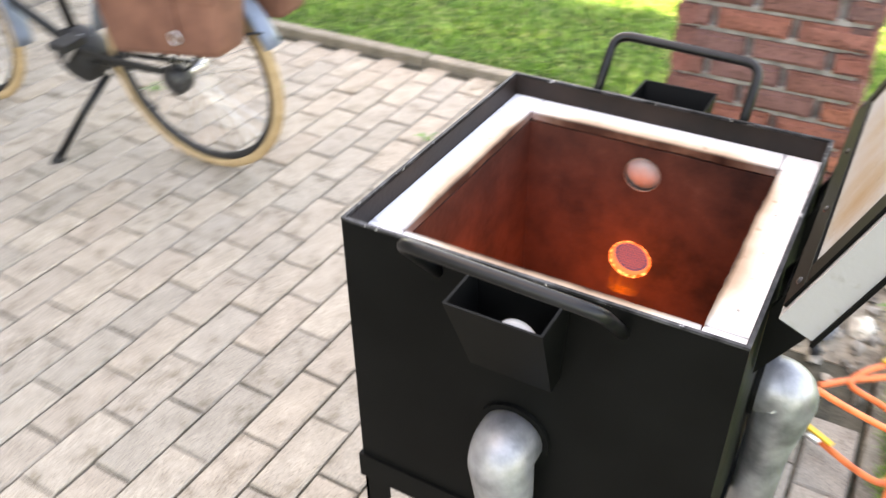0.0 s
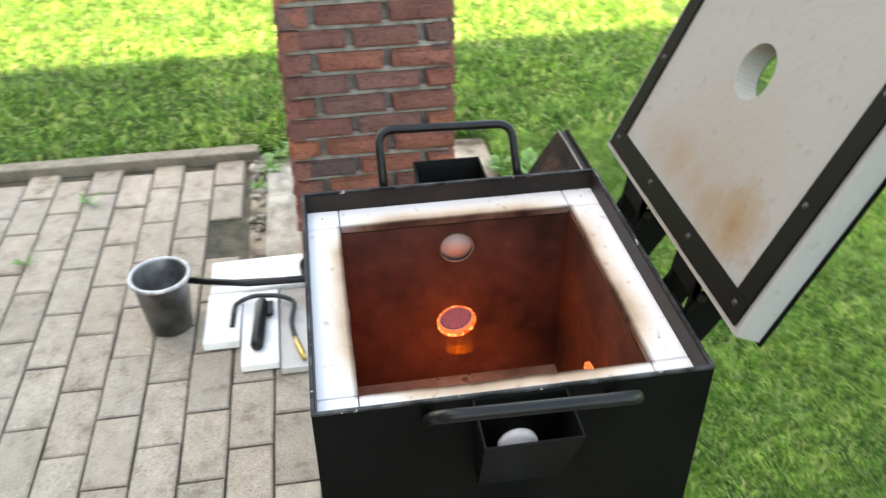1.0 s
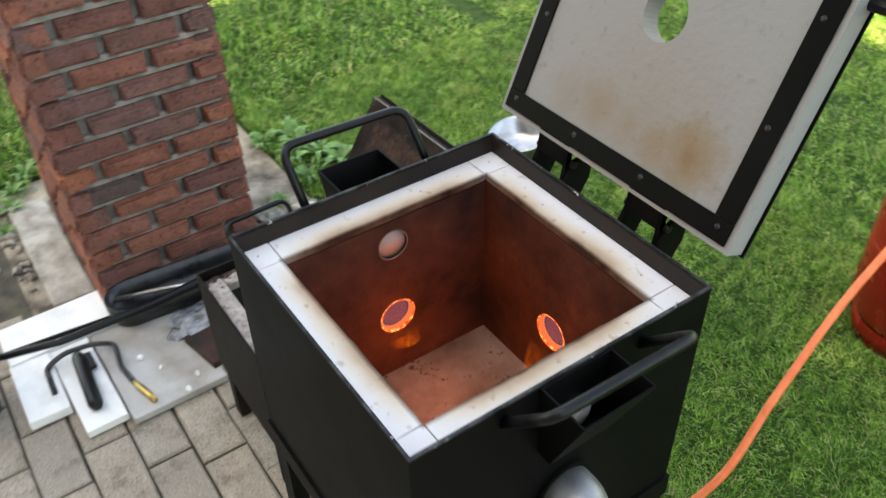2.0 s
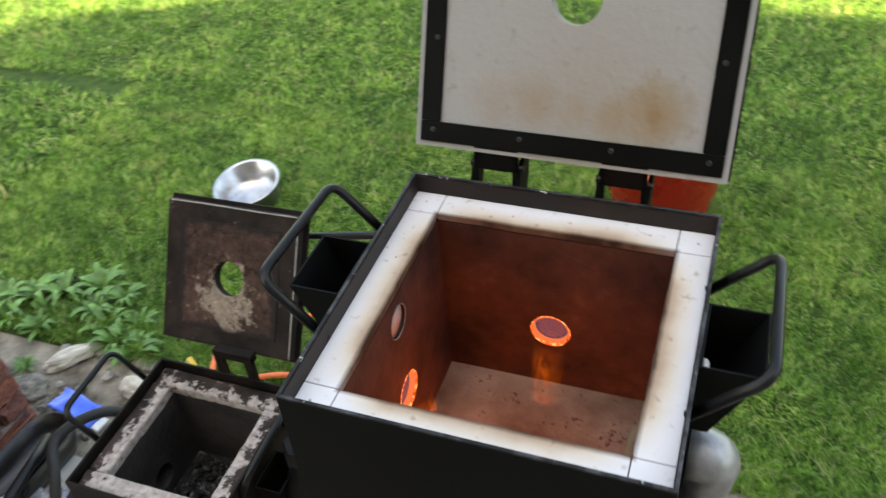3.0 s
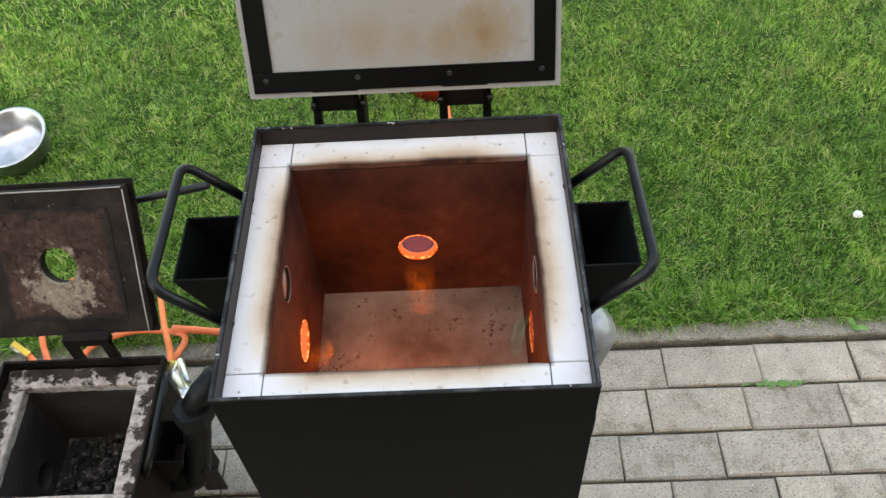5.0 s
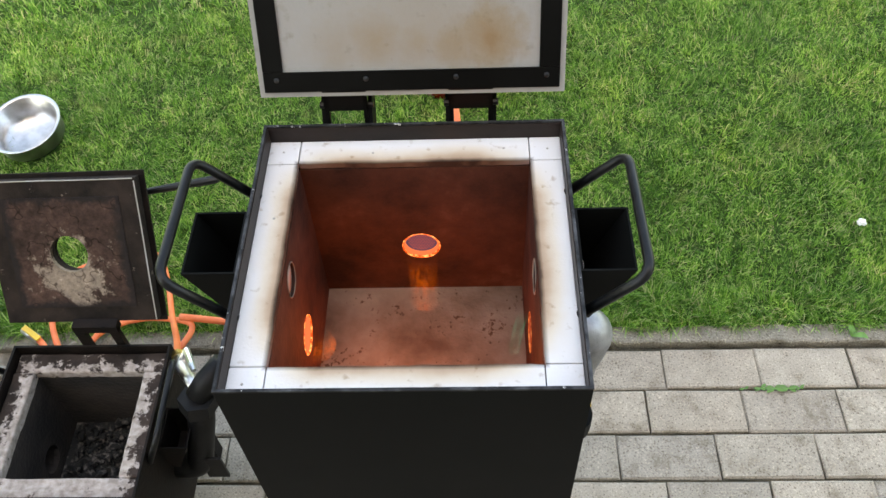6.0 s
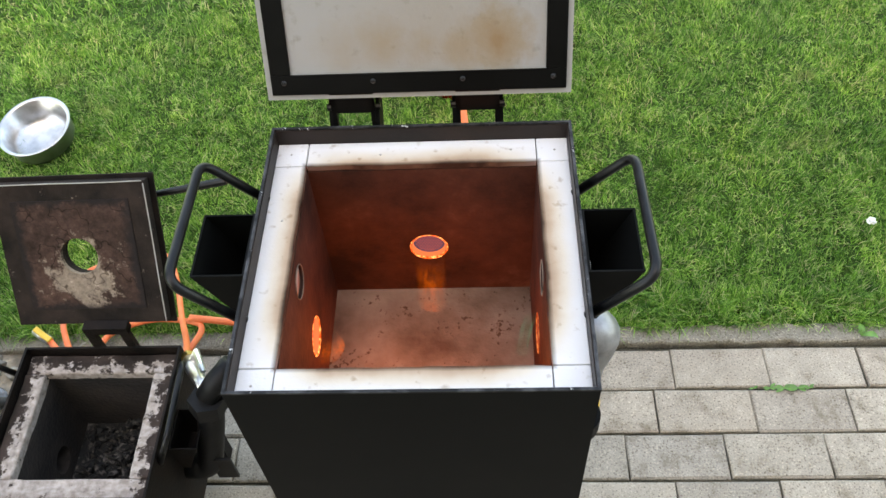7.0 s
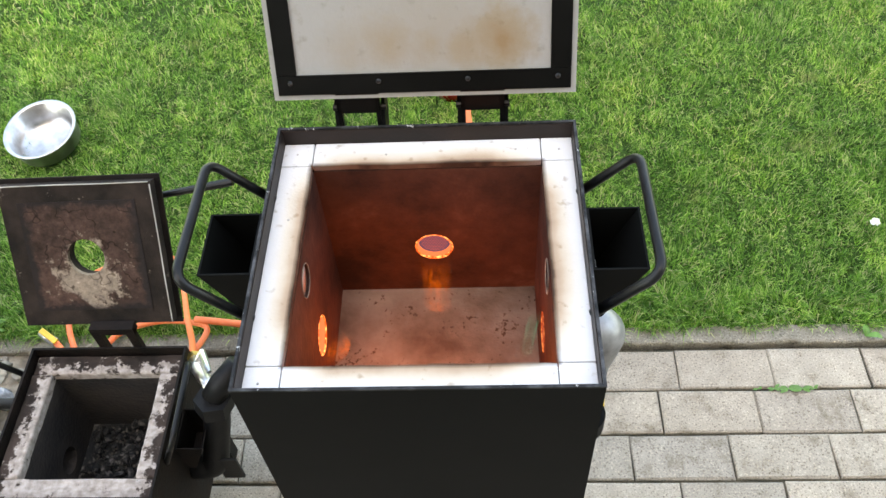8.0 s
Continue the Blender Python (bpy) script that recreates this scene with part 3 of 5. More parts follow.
def build_shade_house():
    """Unseen house, added behind the camera to shade the paving and block southern sky."""
    h = thing("house", "unseen rendered house with a dark hipped roof, added to shade the paving", "house", kind="structure")
    part("wall", box_bm(-2.5, 9.0, -11.0, -3.45, -0.1, 7.0), wall_render, h)
    bm = bmesh.new()
    e = [bm.verts.new(p) for p in ((-2.62, -11.2, 7.0), (9.2, -11.2, 7.0), (9.2, -3.25, 7.0), (-2.62, -3.25, 7.0))]
    r = [bm.verts.new(p) for p in ((-1.1, -9.0, 8.3), (7.4, -9.0, 8.3), (7.4, -3.6, 8.3), (-1.1, -3.6, 8.3))]
    bm.faces.new(e[::-1])
    bm.faces.new(r)
    for k in range(4):
        j = (k + 1) % 4
        bm.faces.new((e[k], e[j], r[j], r[k]))
    part("roof", bm, roof_dark, h)


build_shade_house()


# ---------------------------------------------------------------- big furnace
H = 0.900         # rim
TOP = 0.873       # white boards
S = 0.200         # half width outside
I = 0.154         # half width of the opening
FLOOR = 0.585
furnace = thing("furnace", "black steel box furnace with white fibre lining, lid open, burning", "furnace")
part("shell", square_tube(S, S - 0.003, 0.556, H), steel_black, furnace, "black painted sheet steel")
bm = square_tube(S + 0.0004, S - 0.0032, H - 0.0018, H + 0.0010)
part("rim", bm, steel_rim, furnace, "bare worn steel edge")
part("lip", square_tube(S - 0.0031, S - 0.0043, TOP + 0.0006, H - 0.0022), steel_tinted, furnace, "brown-tinted inner steel lip")
part("base_frame", square_tube(S + 0.004, S - 0.03, 0.516, 0.555), steel_black, furnace)
part("bottom", box_bm(-0.195, 0.195, -0.195, 0.195, 0.557, 0.562), steel_black, furnace)
for sx in (-1, 1):
    for sy in (-1, 1):
        bm = bmesh.new()
        for wx, wy in ((0.034, 0.004), (0.004, 0.034)):
            x0, y0 = sx * S, sy * S
            box(bm, min(x0, x0 - sx * wx), max(x0, x0 - sx * wx), min(y0, y0 - sy * wy), max(y0, y0 - sy * wy), 0.0, 0.516)
        part("leg", bm, steel_black, furnace)
fibre = fibre_material()
seam = 0.0006
spans = ((-S + 0.0035, -I), (-I, I), (I, S - 0.0035))
for i, (xa, xb) in enumerate(spans):
    for j, (ya, yb) in enumerate(spans):
        if i == 1 and j == 1:
            continue
        bm = box_bm(xa + seam, xb - seam, ya + seam, yb - seam, TOP - 0.010, TOP, 0.0012)
        if i == 1 or j == 1:
            bmesh.ops.subdivide_edges(bm, edges=[e for e in bm.edges if e.calc_length() > 0.1], cuts=24)
            for v in bm.verts:
                u = v.co.x if i == 1 else v.co.y
                if max(abs(v.co.x), abs(v.co.y)) < I + 0.004 and abs(u) < I - 0.004:
                    push = 0.0012 * noise.noise(Vector((u * 70, i, j))) + 0.0022 * noise.noise(Vector((u * 14, j, i))) - 0.0006
                    v.co += Vector((0, (j - 1) * push, 0)) if i == 1 else Vector(((i - 1) * push, 0, 0))
        part("fibre_board", bm, fibre, furnace)


for x, y in ((-0.176, 0.176), (0.178, 0.174), (-0.174, 0.06), (-0.178, -0.176), (0.12, 0.176), (-0.055, 0.172)):
    part("pin", lathe([(0.0, 0.0009), (0.0012, 0.0008), (0.0017, 0.0), (0.0, 0.0)], 10, pose(x, y, TOP + 0.0002)), slab_grey, furnace, "dull pin head in the board")


def wall_matrix(angle, reach):
    """Stands a plate upright, facing the middle, at that reach from it."""
    return pose(0, 0, 0, 0, 0, angle) @ pose(0, reach, FLOOR, 90, 0, 0)


HEIGHT = TOP - 0.0115 - FLOOR
BURN_Z = 0.693 - FLOOR
PORT_Z = 0.823 - FLOOR
inner = I - 0.0002
for angle, holes in ((0, [(0, BURN_Z, 0.028)]), (90, [(0, BURN_Z, 0.028), (0, PORT_Z, 0.022)]), (-90, [(0, BURN_Z, 0.028), (0, PORT_Z, 0.022)]), (180, [])):
    part("lining_wall", plate(2 * inner, HEIGHT, holes, 0.042, wall_matrix(angle, inner)), lining_wall, furnace, "fired red-brown refractory")
    for x, z, r in holes[1:]:
        # pale disc set in the port in place of the lit view through it
        bm = lathe([(0.0, -0.0), (r * 0.86, 0.0), (r, 0.006), (r, 0.012), (0.0, 0.012)], 24, wall_matrix(angle, inner) @ pose(0, z, -0.016))
        ring = [wall_matrix(angle, inner) @ Vector((r * 1.03 * math.cos(a), z + r * 1.03 * math.sin(a), 0.0004)) for a in [2 * math.pi * q / 28 for q in range(28)]]
        part("port_ring", tube(ring, 0.0008, 6, loop=True), concrete, furnace, "pale worn edge of the port", True)
        part("port_disc", bm, slab_grey, furnace, "pale disc in the port, standing for the lit view through it", True)
part("hearth", box_bm(-inner, inner, -inner, inner, 0.563, FLOOR, 0), floor_material(), furnace, "pale hearth strewn with dark crumbs")
bm = bmesh.new()
for k in range(46):
    cx, cy, spread = ((0.035, -0.06, 0.014), (0.095, -0.085, 0.014), (-0.035, -0.02, 0.012), (0.12, -0.05, 0.01), (0.0, -0.09, 0.07))[k % 5]
    x, y, r = random.gauss(cx, spread), random.gauss(cy, spread), random.uniform(0.0005, 0.0016)
    x, y = max(-0.14, min(0.14, x)), max(-0.14, min(0.14, y))
    g = bmesh.ops.create_icosphere(bm, subdivisions=1, radius=r, matrix=pose(x, y, FLOOR + r * 0.3, k * 40, k * 23, 0))
    for v in g["verts"]:
        v.co += Vector((random.uniform(-r, r), random.uniform(-r, r), random.uniform(-r, r) * 0.4)) * 0.4
tagged(part("crumbs", bm, ash_dark, furnace, "dark crumbs of lining"), kind="stuff")

flame_orange = flame_material("orange_flame", (1.0, 0.17, 0.015), 0.070, 0.0, 0.024)
flame_teal = flame_material("green_blue_flame", (0.02, 0.62, 0.44), 0.038, 0.032, 0.009)
for angle in (0, 90, -90):
    m = wall_matrix(angle, inner) @ pose(0, BURN_Z, 0)
    burner = part("burner", lathe([(0.0278, -0.060), (0.0278, -0.004), (0.0256, -0.004), (0.0256, -0.060)], 32, m, close=True), ash_dark, furnace, "hot burner mouth in the lining", True)
    part("throat", lathe([(0.0242, -0.0125), (0.0242, -0.0015), (0.0262, -0.0006), (0.0262, -0.0020), (0.0254, -0.0125)], 40, m, close=True), glow_throat if angle != -90 else glow_throat_dull, burner, "throat glowing salmon red", True)
    bm = bmesh.new()
    ringv = []
    for k in range(48):
        a = 2 * math.pi * k / 48
        low = 0.5 - 0.5 * math.sin(a)
        r_in = 0.0277 - 0.0020 * low ** 2 - 0.0012 * random.random()
        r_out = 0.0280 + 0.0008 * random.random() + 0.0004 * low
        ringv.append([bm.verts.new((r * math.cos(a), r * math.sin(a), z)) for r, z in ((r_in, -0.0022), (r_in + 0.0003, 0.0006), (r_out, 0.0010), (r_out, -0.0006))])
    for a, b in zip(ringv, ringv[1:] + ringv[:1]):
        for k in range(3):
            bm.faces.new((a[k], a[k + 1], b[k + 1], b[k]))
    bmesh.ops.recalc_face_normals(bm, faces=bm.faces)
    bmesh.ops.transform(bm, matrix=m, verts=bm.verts)
    part("glowing_edge", bm, glow_edge if angle != -90 else glow_edge_dull, burner, "edge glowing bright orange")
    part("grille", lathe([(0.0, -0.009), (0.0240, -0.009), (0.0240, -0.013), (0.0, -0.013)], 32, m), grille_hot, burner, "violet-grey perforated burner plate")
    bm = bmesh.new()
    for i in range(-5, 6):
        for j in range(-5, 6):
            x, y = (i + 0.5 * (j % 2)) * 0.0042, j * 0.0037
            if math.hypot(x, y) < 0.0205:
                bmesh.ops.create_circle(bm, cap_ends=True, segments=6, radius=0.0014, matrix=m @ pose(x, y, -0.0086))
    tagged(part("grille_holes", bm, glow_dots, burner, "small glowing gas holes"), kind="stuff")
    # orange fill lamps added for the burners' light, standing off their mouths
    lamp = bpy.data.lights.new("burner_fill", "POINT")
    lamp.energy, lamp.color, lamp.shadow_soft_size = {0: 0.038, 90: 0.062, -90: 0.112}[angle], (1.0, 0.20, 0.03), 0.02
    lo = new("burner_fill", lamp)
    # east lamp shifted sideways to brighten the west and south walls
    lo.matrix_world = m @ (pose(0.065, 0.010, 0.100) if angle == -90 else pose(0, -0.012, 0.130 if angle == 0 else 0.070))
    # tongue of burning gas that falls from the mouth along the wall and over the hearth
    bm = bmesh.new()
    if angle != -90:
        fall = 1.0 if angle == 0 else 0.4
        path = [Vector((0.001, -0.006, 0.003)), Vector((0.001, -0.045 * fall, 0.013 * fall)), Vector((0.002, -0.085 * fall, 0.022 * fall)), Vector((0.002, -0.106 * fall, 0.030 * fall))]
        tube([m @ p for p in spline(path, 4)], [0.0245 for q in range(13)], 20, bm)
    else:
        path = [Vector((-0.030, 0.012, 0.003)), Vector((-0.032, -0.03, 0.012)), Vector((-0.032, -0.07, 0.016)), Vector((-0.032, -0.105, 0.018))]
        tube([m @ p for p in spline(path, 4)], [0.0075 for q in range(13)], 12, bm)
    part("flame", bm, flame_orange if angle != -90 else flame_teal, burner, "thin tongue of burning gas", True)

# elbow pipes outside
for angle, mat in ((0, silver_paint), (-90, silver_paint), (90, steel_black)):
    m = pose(0, 0, 0, 0, 0, angle)
    path = smooth_path([(0, S + 0.001, 0.698), (0, S + 0.034, 0.698), (-0.008, S + 0.030, 0.60), (-0.02, S + 0.026, 0.40)], 0.045, 9)
    n = len(path)
    bm = tube([m @ p for p in path], [0.034 if p.z > 0.665 else 0.026 + 0.008 * max(0.0, (p.z - 0.60) / 0.065) for p in path], 22)
    pipe = part("burner_pipe", bm, mat, furnace, "grey aluminium-painted burner elbow" if mat is silver_paint else "black burner elbow", True)
    part("pipe_flange", lathe([(0.0, 0.0), (0.040, 0.0), (0.040, 0.005), (0.0, 0.005)], 24, m @ pose(0, S + 0.006, 0.698, 90, 0, 0)), steel_black, pipe)
    part("pipe_collar", lathe([(0.025, 0.0), (0.033, 0.0), (0.033, 0.04), (0.025, 0.04)], 20, m @ pose(0, S + 0.031, 0.41), close=True), steel_black, pipe)
    part("injector", tube([m @ Vector(p) for p in ((0, S + 0.030, 0.41), (0, S + 0.032, 0.29))], 0.011, 12), steel_bright, pipe, "bright steel gas injector", True)
    part("valve_lever", tube([m @ Vector(p) for p in ((-0.012, S + 0.048, 0.36), (-0.02, S + 0.062, 0.375), (-0.05, S + 0.066, 0.40))], [0.006, 0.008, 0.006], 8), yellow_plastic, pipe, "yellow valve lever")

# hoppers and tube grips on both sides
for side in (-1, 1):
    bm = wedge_hopper(side)
    bmesh.ops.translate(bm, vec=(side * (S + 0.0008), -0.003 * (side > 0), 0.793), verts=bm.verts)
    part("hopper", bm, steel_black, furnace, "open black sheet-steel hopper")
    path = smooth_path([(side * (S - 0.002), -0.090, 0.872), (side * 0.267, -0.090, 0.951 - 0.002 * (side > 0)), (side * 0.266, 0.096, 0.946 - 0.004 * (side > 0)), (side * (S - 0.002), 0.096, 0.872)], 0.022, 6)
    part("carrying_bar", tube(path, 0.0061, 14), tube_black, furnace, "bent black round-bar grip", True)
bm = lathe([(0.0, 0.0), (0.021, 0.0), (0.021, 0.004), (0.017, 0.007), (0.0, 0.008)], 20, pose(S + 0.005, 0, 0.832, 0, 90, 0))
part("port_plug", bm, slab_white, furnace, "white fibre plug of the port, seen in the hopper", True)

# lid, tipped back on its hinges
LID = pose(0, 0.2136, 0.9366, 66.6, 0, 0)
lid_board = lid_board_material()
lid = part("lid", plate(0.404, 0.404, [(-0.004, 0.201, 0.034)], 0.003), steel_black, furnace, "open square lid with black steel back")
lid.matrix_local = LID @ pose(0, -0.002, -0.030)
lining = part("lid_lining", plate(0.398, 0.398, [(-0.004, 0.199, 0.031)], 0.0295), lid_board, lid, "off-white fibre board with scorch marks and a round vent")
lining.matrix_local = pose(0, 0.003, 0.030)
FW, IN = 0.0265, 0.0070
for x0, x1, y0, y1 in ((-0.199 + IN, 0.199 - IN, IN, IN + FW), (-0.199 + IN, 0.199 - IN, 0.398 - IN - FW, 0.398 - IN), (-0.199 + IN, -0.199 + IN + FW, IN + FW + 0.0006, 0.398 - IN - FW - 0.0006), (0.199 - IN - FW, 0.199 - IN, IN + FW + 0.0006, 0.398 - IN - FW - 0.0006)):
    b = part("frame_bar", box_bm(x0, x1, y0, y1, -0.003, 0.0, 0.0006), steel_black, lid, "black flat-bar frame")
    b.matrix_local = pose(0, 0.003, 0.0332)
for k in range(4):
    for x, y in ((-0.175 + 0.1167 * k, 0.0235), (-0.175 + 0.1167 * k, 0.3745), (-0.1755, 0.0235 + 0.117 * k), (0.1755, 0.0235 + 0.117 * k)):
        if abs(abs(x) - 0.1755) < 0.0003 and k in (0, 3):
            continue
        b = part("screw", lathe([(0.0, 0.0022), (0.0022, 0.0020), (0.0036, 0.0), (0.0, 0.0)], 12), steel_edge, lid)
        b.matrix_local = pose(x, y + 0.003, 0.0334)
for cx in (-0.089, 0.077):
    bm = bmesh.new()
    m = pose(cx, 0.2085, 0.868, 82, 0, 0)
    for x0, x1, y0, y1 in ((-0.029, -0.023, 0, 0.085), (0.023, 0.029, 0, 0.085), (-0.029, 0.029, 0.0, 0.016), (-0.029, 0.029, 0.045, 0.085)):
        box(bm, x0, x1, y0, y1, -0.005, 0.003, 0, m)
    hinge = part("hinge", bm, steel_black, furnace, "black welded hinge bracket")
    for gx in (cx - 0.034, cx + 0.029):
        bm = bmesh.new()
        low = [bm.verts.new((gx, y, z)) for y, z in ((S + 0.001, 0.800), (0.252, 0.885), (0.256, 0.912), (0.240, 0.926), (0.222, 0.920), (S + 0.001, 0.880))]
        g = bmesh.ops.extrude_face_region(bm, geom=[bm.faces.new(low)])
        bmesh.ops.translate(bm, vec=(0.005, 0, 0), verts=[e for e in g["geom"] if isinstance(e, bmesh.types.BMVert)])
        bmesh.ops.recalc_face_normals(bm, faces=bm.faces)
        part("gusset", bm, steel_black, hinge)
    part("hinge_pin", tube([(cx - 0.036, 0.222, 0.915), (cx + 0.036, 0.222, 0.915)], 0.005, 10), tube_black, hinge)

part("lid_lever", tube([(0.12, 0.352, 1.186), (0.205, 0.349, 1.190), (0.31, 0.346, 1.196), (0.325, 0.346, 1.197)], [0.008, 0.008, 0.008, 0.006], 12), tube_black, lid, "black round-bar lever").matrix_parent_inverse = (LID @ pose(0, -0.002, -0.030)).inverted()

# ---------------------------------------------------------------- small old furnace
SX, SY = -0.603, 0.016
small = thing("small_furnace", "small burnt steel furnace with charred lining, lid open, cold", "furnace", pose(SX, SY, 0))
part("shell", square_tube(0.142, 0.138, 0.165, 0.416), steel_burnt, small, "burnt black sheet steel")
part("base_frame", square_tube(0.134, 0.11, 0.12, 0.164), steel_burnt, small)
for sx in (-1, 1):
    for sy in (-1, 1):
        part("leg", box_bm(min(sx * 0.105, sx * 0.134), max(sx * 0.105, sx * 0.134), min(sy * 0.105, sy * 0.134), max(sy * 0.105, sy * 0.134), 0.0, 0.12), steel_burnt, small)
bm = bmesh.new()
for x0, x1, y0, y1 in ((-0.1355, 0.1355, -0.1355, -0.098), (-0.1355, 0.1355, 0.098, 0.1355), (-0.1355, -0.098, -0.0978, 0.0978), (0.098, 0.1355, -0.0978, 0.0978)):
    g = bmesh.new()
    box(g, x0, x1, y0, y1, 0.375, 0.398, 0.004)
    bmesh.ops.subdivide_edges(g, edges=[e for e in g.edges if e.calc_length() > 0.02], cuts=12, use_grid_fill=True)
    for v in g.verts:
        v.co += Vector((0, 0, 1)) * 0.004 * noise.noise(v.co * 60)
    part("lining_rim", g, ash_rim, small, "ash-crusted refractory rim")
bm.free()
for angle in (0, 90, 180, -90):
    m = pose(0, 0, 0, 0, 0, angle) @ pose(0, 0.098, 0.19, 90, 0, 0)
    holes = [(0.0, 0.06, 0.026)] if angle == 90 else []
    part("lining_wall", plate(0.196, 0.186, holes, 0.03, m), ash_dark, small, "charred inner wall")
part("hearth", box_bm(-0.098, 0.098, -0.098, 0.098, 0.18, 0.20), coal, small)
bm = bmesh.new()
for k in range(240):
    r = random.uniform(0.003, 0.010)
    x, y = random.uniform(-0.085, 0.09), random.uniform(-0.085, 0.085)
    g = bmesh.ops.create_icosphere(bm, subdivisions=1, radius=r, matrix=pose(x, y, 0.20 + random.uniform(0, 0.02 + 0.02 * (x > 0)), 0, 0, 0))
    c = Vector((x, y, 0.2))
    for v in g["verts"]:
        v.co += Vector((random.uniform(-r, r), random.uniform(-r, r), random.uniform(-r, r))) * 0.6
tagged(part("ash_bed", bm, coal, small, "heap of cinders and ash"), kind="stuff")
for side in (-1, 1):
    out, up, ya, yb = (0.172, 0.460, -0.066, 0.084) if side > 0 else (0.205, 0.460, -0.045, 0.098)
    path = smooth_path([(side * 0.141, ya, up - 0.075), (side * out, ya, up - 0.003), (side * out, yb, up + 0.004), (side * 0.141, yb, up - 0.075)], 0.022, 6)
    part("carrying_bar", tube(path, 0.0055, 12), tube_black, small, "bent black round-bar grip", True)
bm = wedge_hopper(1)
bmesh.ops.transform(bm, matrix=pose(0.143, 0, 0.285) @ Matrix.Diagonal((0.75, 0.8, 0.8, 1)), verts=bm.verts)
part("hopper", bm, steel_burnt, small)
slid = part("lid", plate(0.280, 0.272, [(0, 0.134, 0.0345)], 0.004), steel_burnt, small, "open burnt lid with a round vent")
slid.matrix_local = pose(-0.002, 0.173 - SY, 0.460, 57.5, -1.0, 0) @ pose(0.0, -0.004, -0.022)
b = part("lid_lining", plate(0.266, 0.256, [(0, 0.126, 0.0335)], 0.018), ashen_material("blackened_lid_lining", (0.006, 0.005, 0.0045), (0.030, 0.021, 0.017), (0.15, 0.125, 0.105), 0.62), slid, "blackened lid lining")
b.matrix_local = pose(-0.002, 0.008, 0.0185)
b = part("lid_brick", plate(0.204, 0.198, [(0, 0.098, 0.0325)], 0.008), lid_brown_material(), slid, "brown fired slab with pale crust round the vent")
b.matrix_local = pose(-0.003, 0.036, 0.0202)
for pts in (((-0.128, 0.2655), (-0.04, 0.2662), (0.05, 0.2655), (0.129, 0.2660)), ((0.1308, 0.262), (0.1312, 0.17), (0.1306, 0.09), (0.131, 0.012))):
    b = part("worn_edge", tube(spline([Vector((x - 0.002, y - 0.003, 0.0188)) for x, y in pts], 5), 0.0011, 6), slab_grey, slid, "edge worn pale", True)
part("lid_lever", tube([(-0.02, 0.328, 0.60), (0.123, 0.322, 0.620), (0.235, 0.325, 0.642), (0.252, 0.3255, 0.645)], [0.006, 0.006, 0.0075, 0.0065], 10), tube_black, small, "black round-bar lever behind the lid")
bm = bmesh.new()
for x0, x1 in ((-0.018, -0.002), (0.044, 0.060)):
    box(bm, x0, x1, 0.143, 0.153, 0.385, 0.462)
box(bm, -0.018, 0.060, 0.1435, 0.162, 0.452, 0.470)
part("hinge", bm, steel_burnt, small)
# its burner: an elbow at the wall, and a pipe that rises between the two furnaces
path = smooth_path([(0.141, -0.016, 0.258), (0.182, -0.016, 0.256), (0.210, 0.022, 0.38), (0.215, 0.029, 0.43)], 0.05, 7)
pipe_dark = plain("dark_cast_pipe", (0.005, 0.005, 0.0054), (0.013, 0.013, 0.0136), 25, 0.5, 0.1, 200, 0.3, 0.001, gloss=0.18)
pipe = part("burner_pipe", tube(path, 0.0235, 20), pipe_dark, small, "black burner elbow pipe", True)
part("pipe_collar", tube([(0.2115, 0.024, 0.402), (0.2145, 0.029, 0.432)], 0.033, 6), pipe_dark, pipe)
part("intake_pipe", tube([(0.2145, 0.029, 0.432), (0.232, 0.046, 0.452), (0.262, 0.068, 0.474)], 0.0205, 18), pipe_dark, pipe, "", True)
part("pipe_bracket", box_bm(0.192, 0.230, -0.026, -0.020, 0.225, 0.300, 0.001), pipe_dark, pipe)
bm = tube([(0.152, 0.128, 0.392), (0.168, 0.105, 0.400), (0.190, 0.070, 0.418), (0.208, 0.045, 0.436)], [0.012, 0.015, 0.011, 0.009], 14)
valve = part("gas_valve", bm, steel_bright, small, "bright metal gas valve", True)
part("valve_lever", tube([(0.164, 0.112, 0.405), (0.176, 0.122, 0.424), (0.196, 0.086, 0.440), (0.203, 0.073, 0.441)], [0.007, 0.007, 0.006, 0.0045], 8), steel_bright, valve)
part("valve_nut", tube([(0.148, 0.134, 0.390), (0.154, 0.125, 0.393)], 0.015, 6), brass, valve)


# ---------------------------------------------------------------- brick pillar
PX0, PX1, PY0, PY1 = -1.671, -1.235, -0.257, 0.179
pillar = thing("brick_pillar", "square pillar of worn red bricks with grey mortar joints", "pillar")
part("core", box_bm(PX0 + 0.030, PX1 - 0.030, PY0 + 0.030, PY1 - 0.030, -0.05, 2.40), mortar, pillar, "grey mortar")
for c in range(39):
    z = 0.046 + 0.0600 * (c + 0.5)
    inset = 0.015 + random.uniform(-0.002, 0.003)
    part("mortar_bed", box_bm(PX0 + inset, PX1 - inset, PY0 + inset, PY1 - inset, z - 0.0080, z + 0.0080, 0.003), mortar, pillar, "grey mortar bed")
bm = box_bm(PX0 - 0.20, PX1 - 0.10, PY0 - 0.115, PY0 - 0.004, -0.08, 0.012, 0.006)
solo("concrete_footing", bm, plain("pale_concrete", (0.20, 0.18, 0.145), (0.44, 0.41, 0.355), 16, 0.9, 0.0, 190, 1.0, 0.004), "rough concrete strip at the foot of the brick pillar", "footing", "structure")


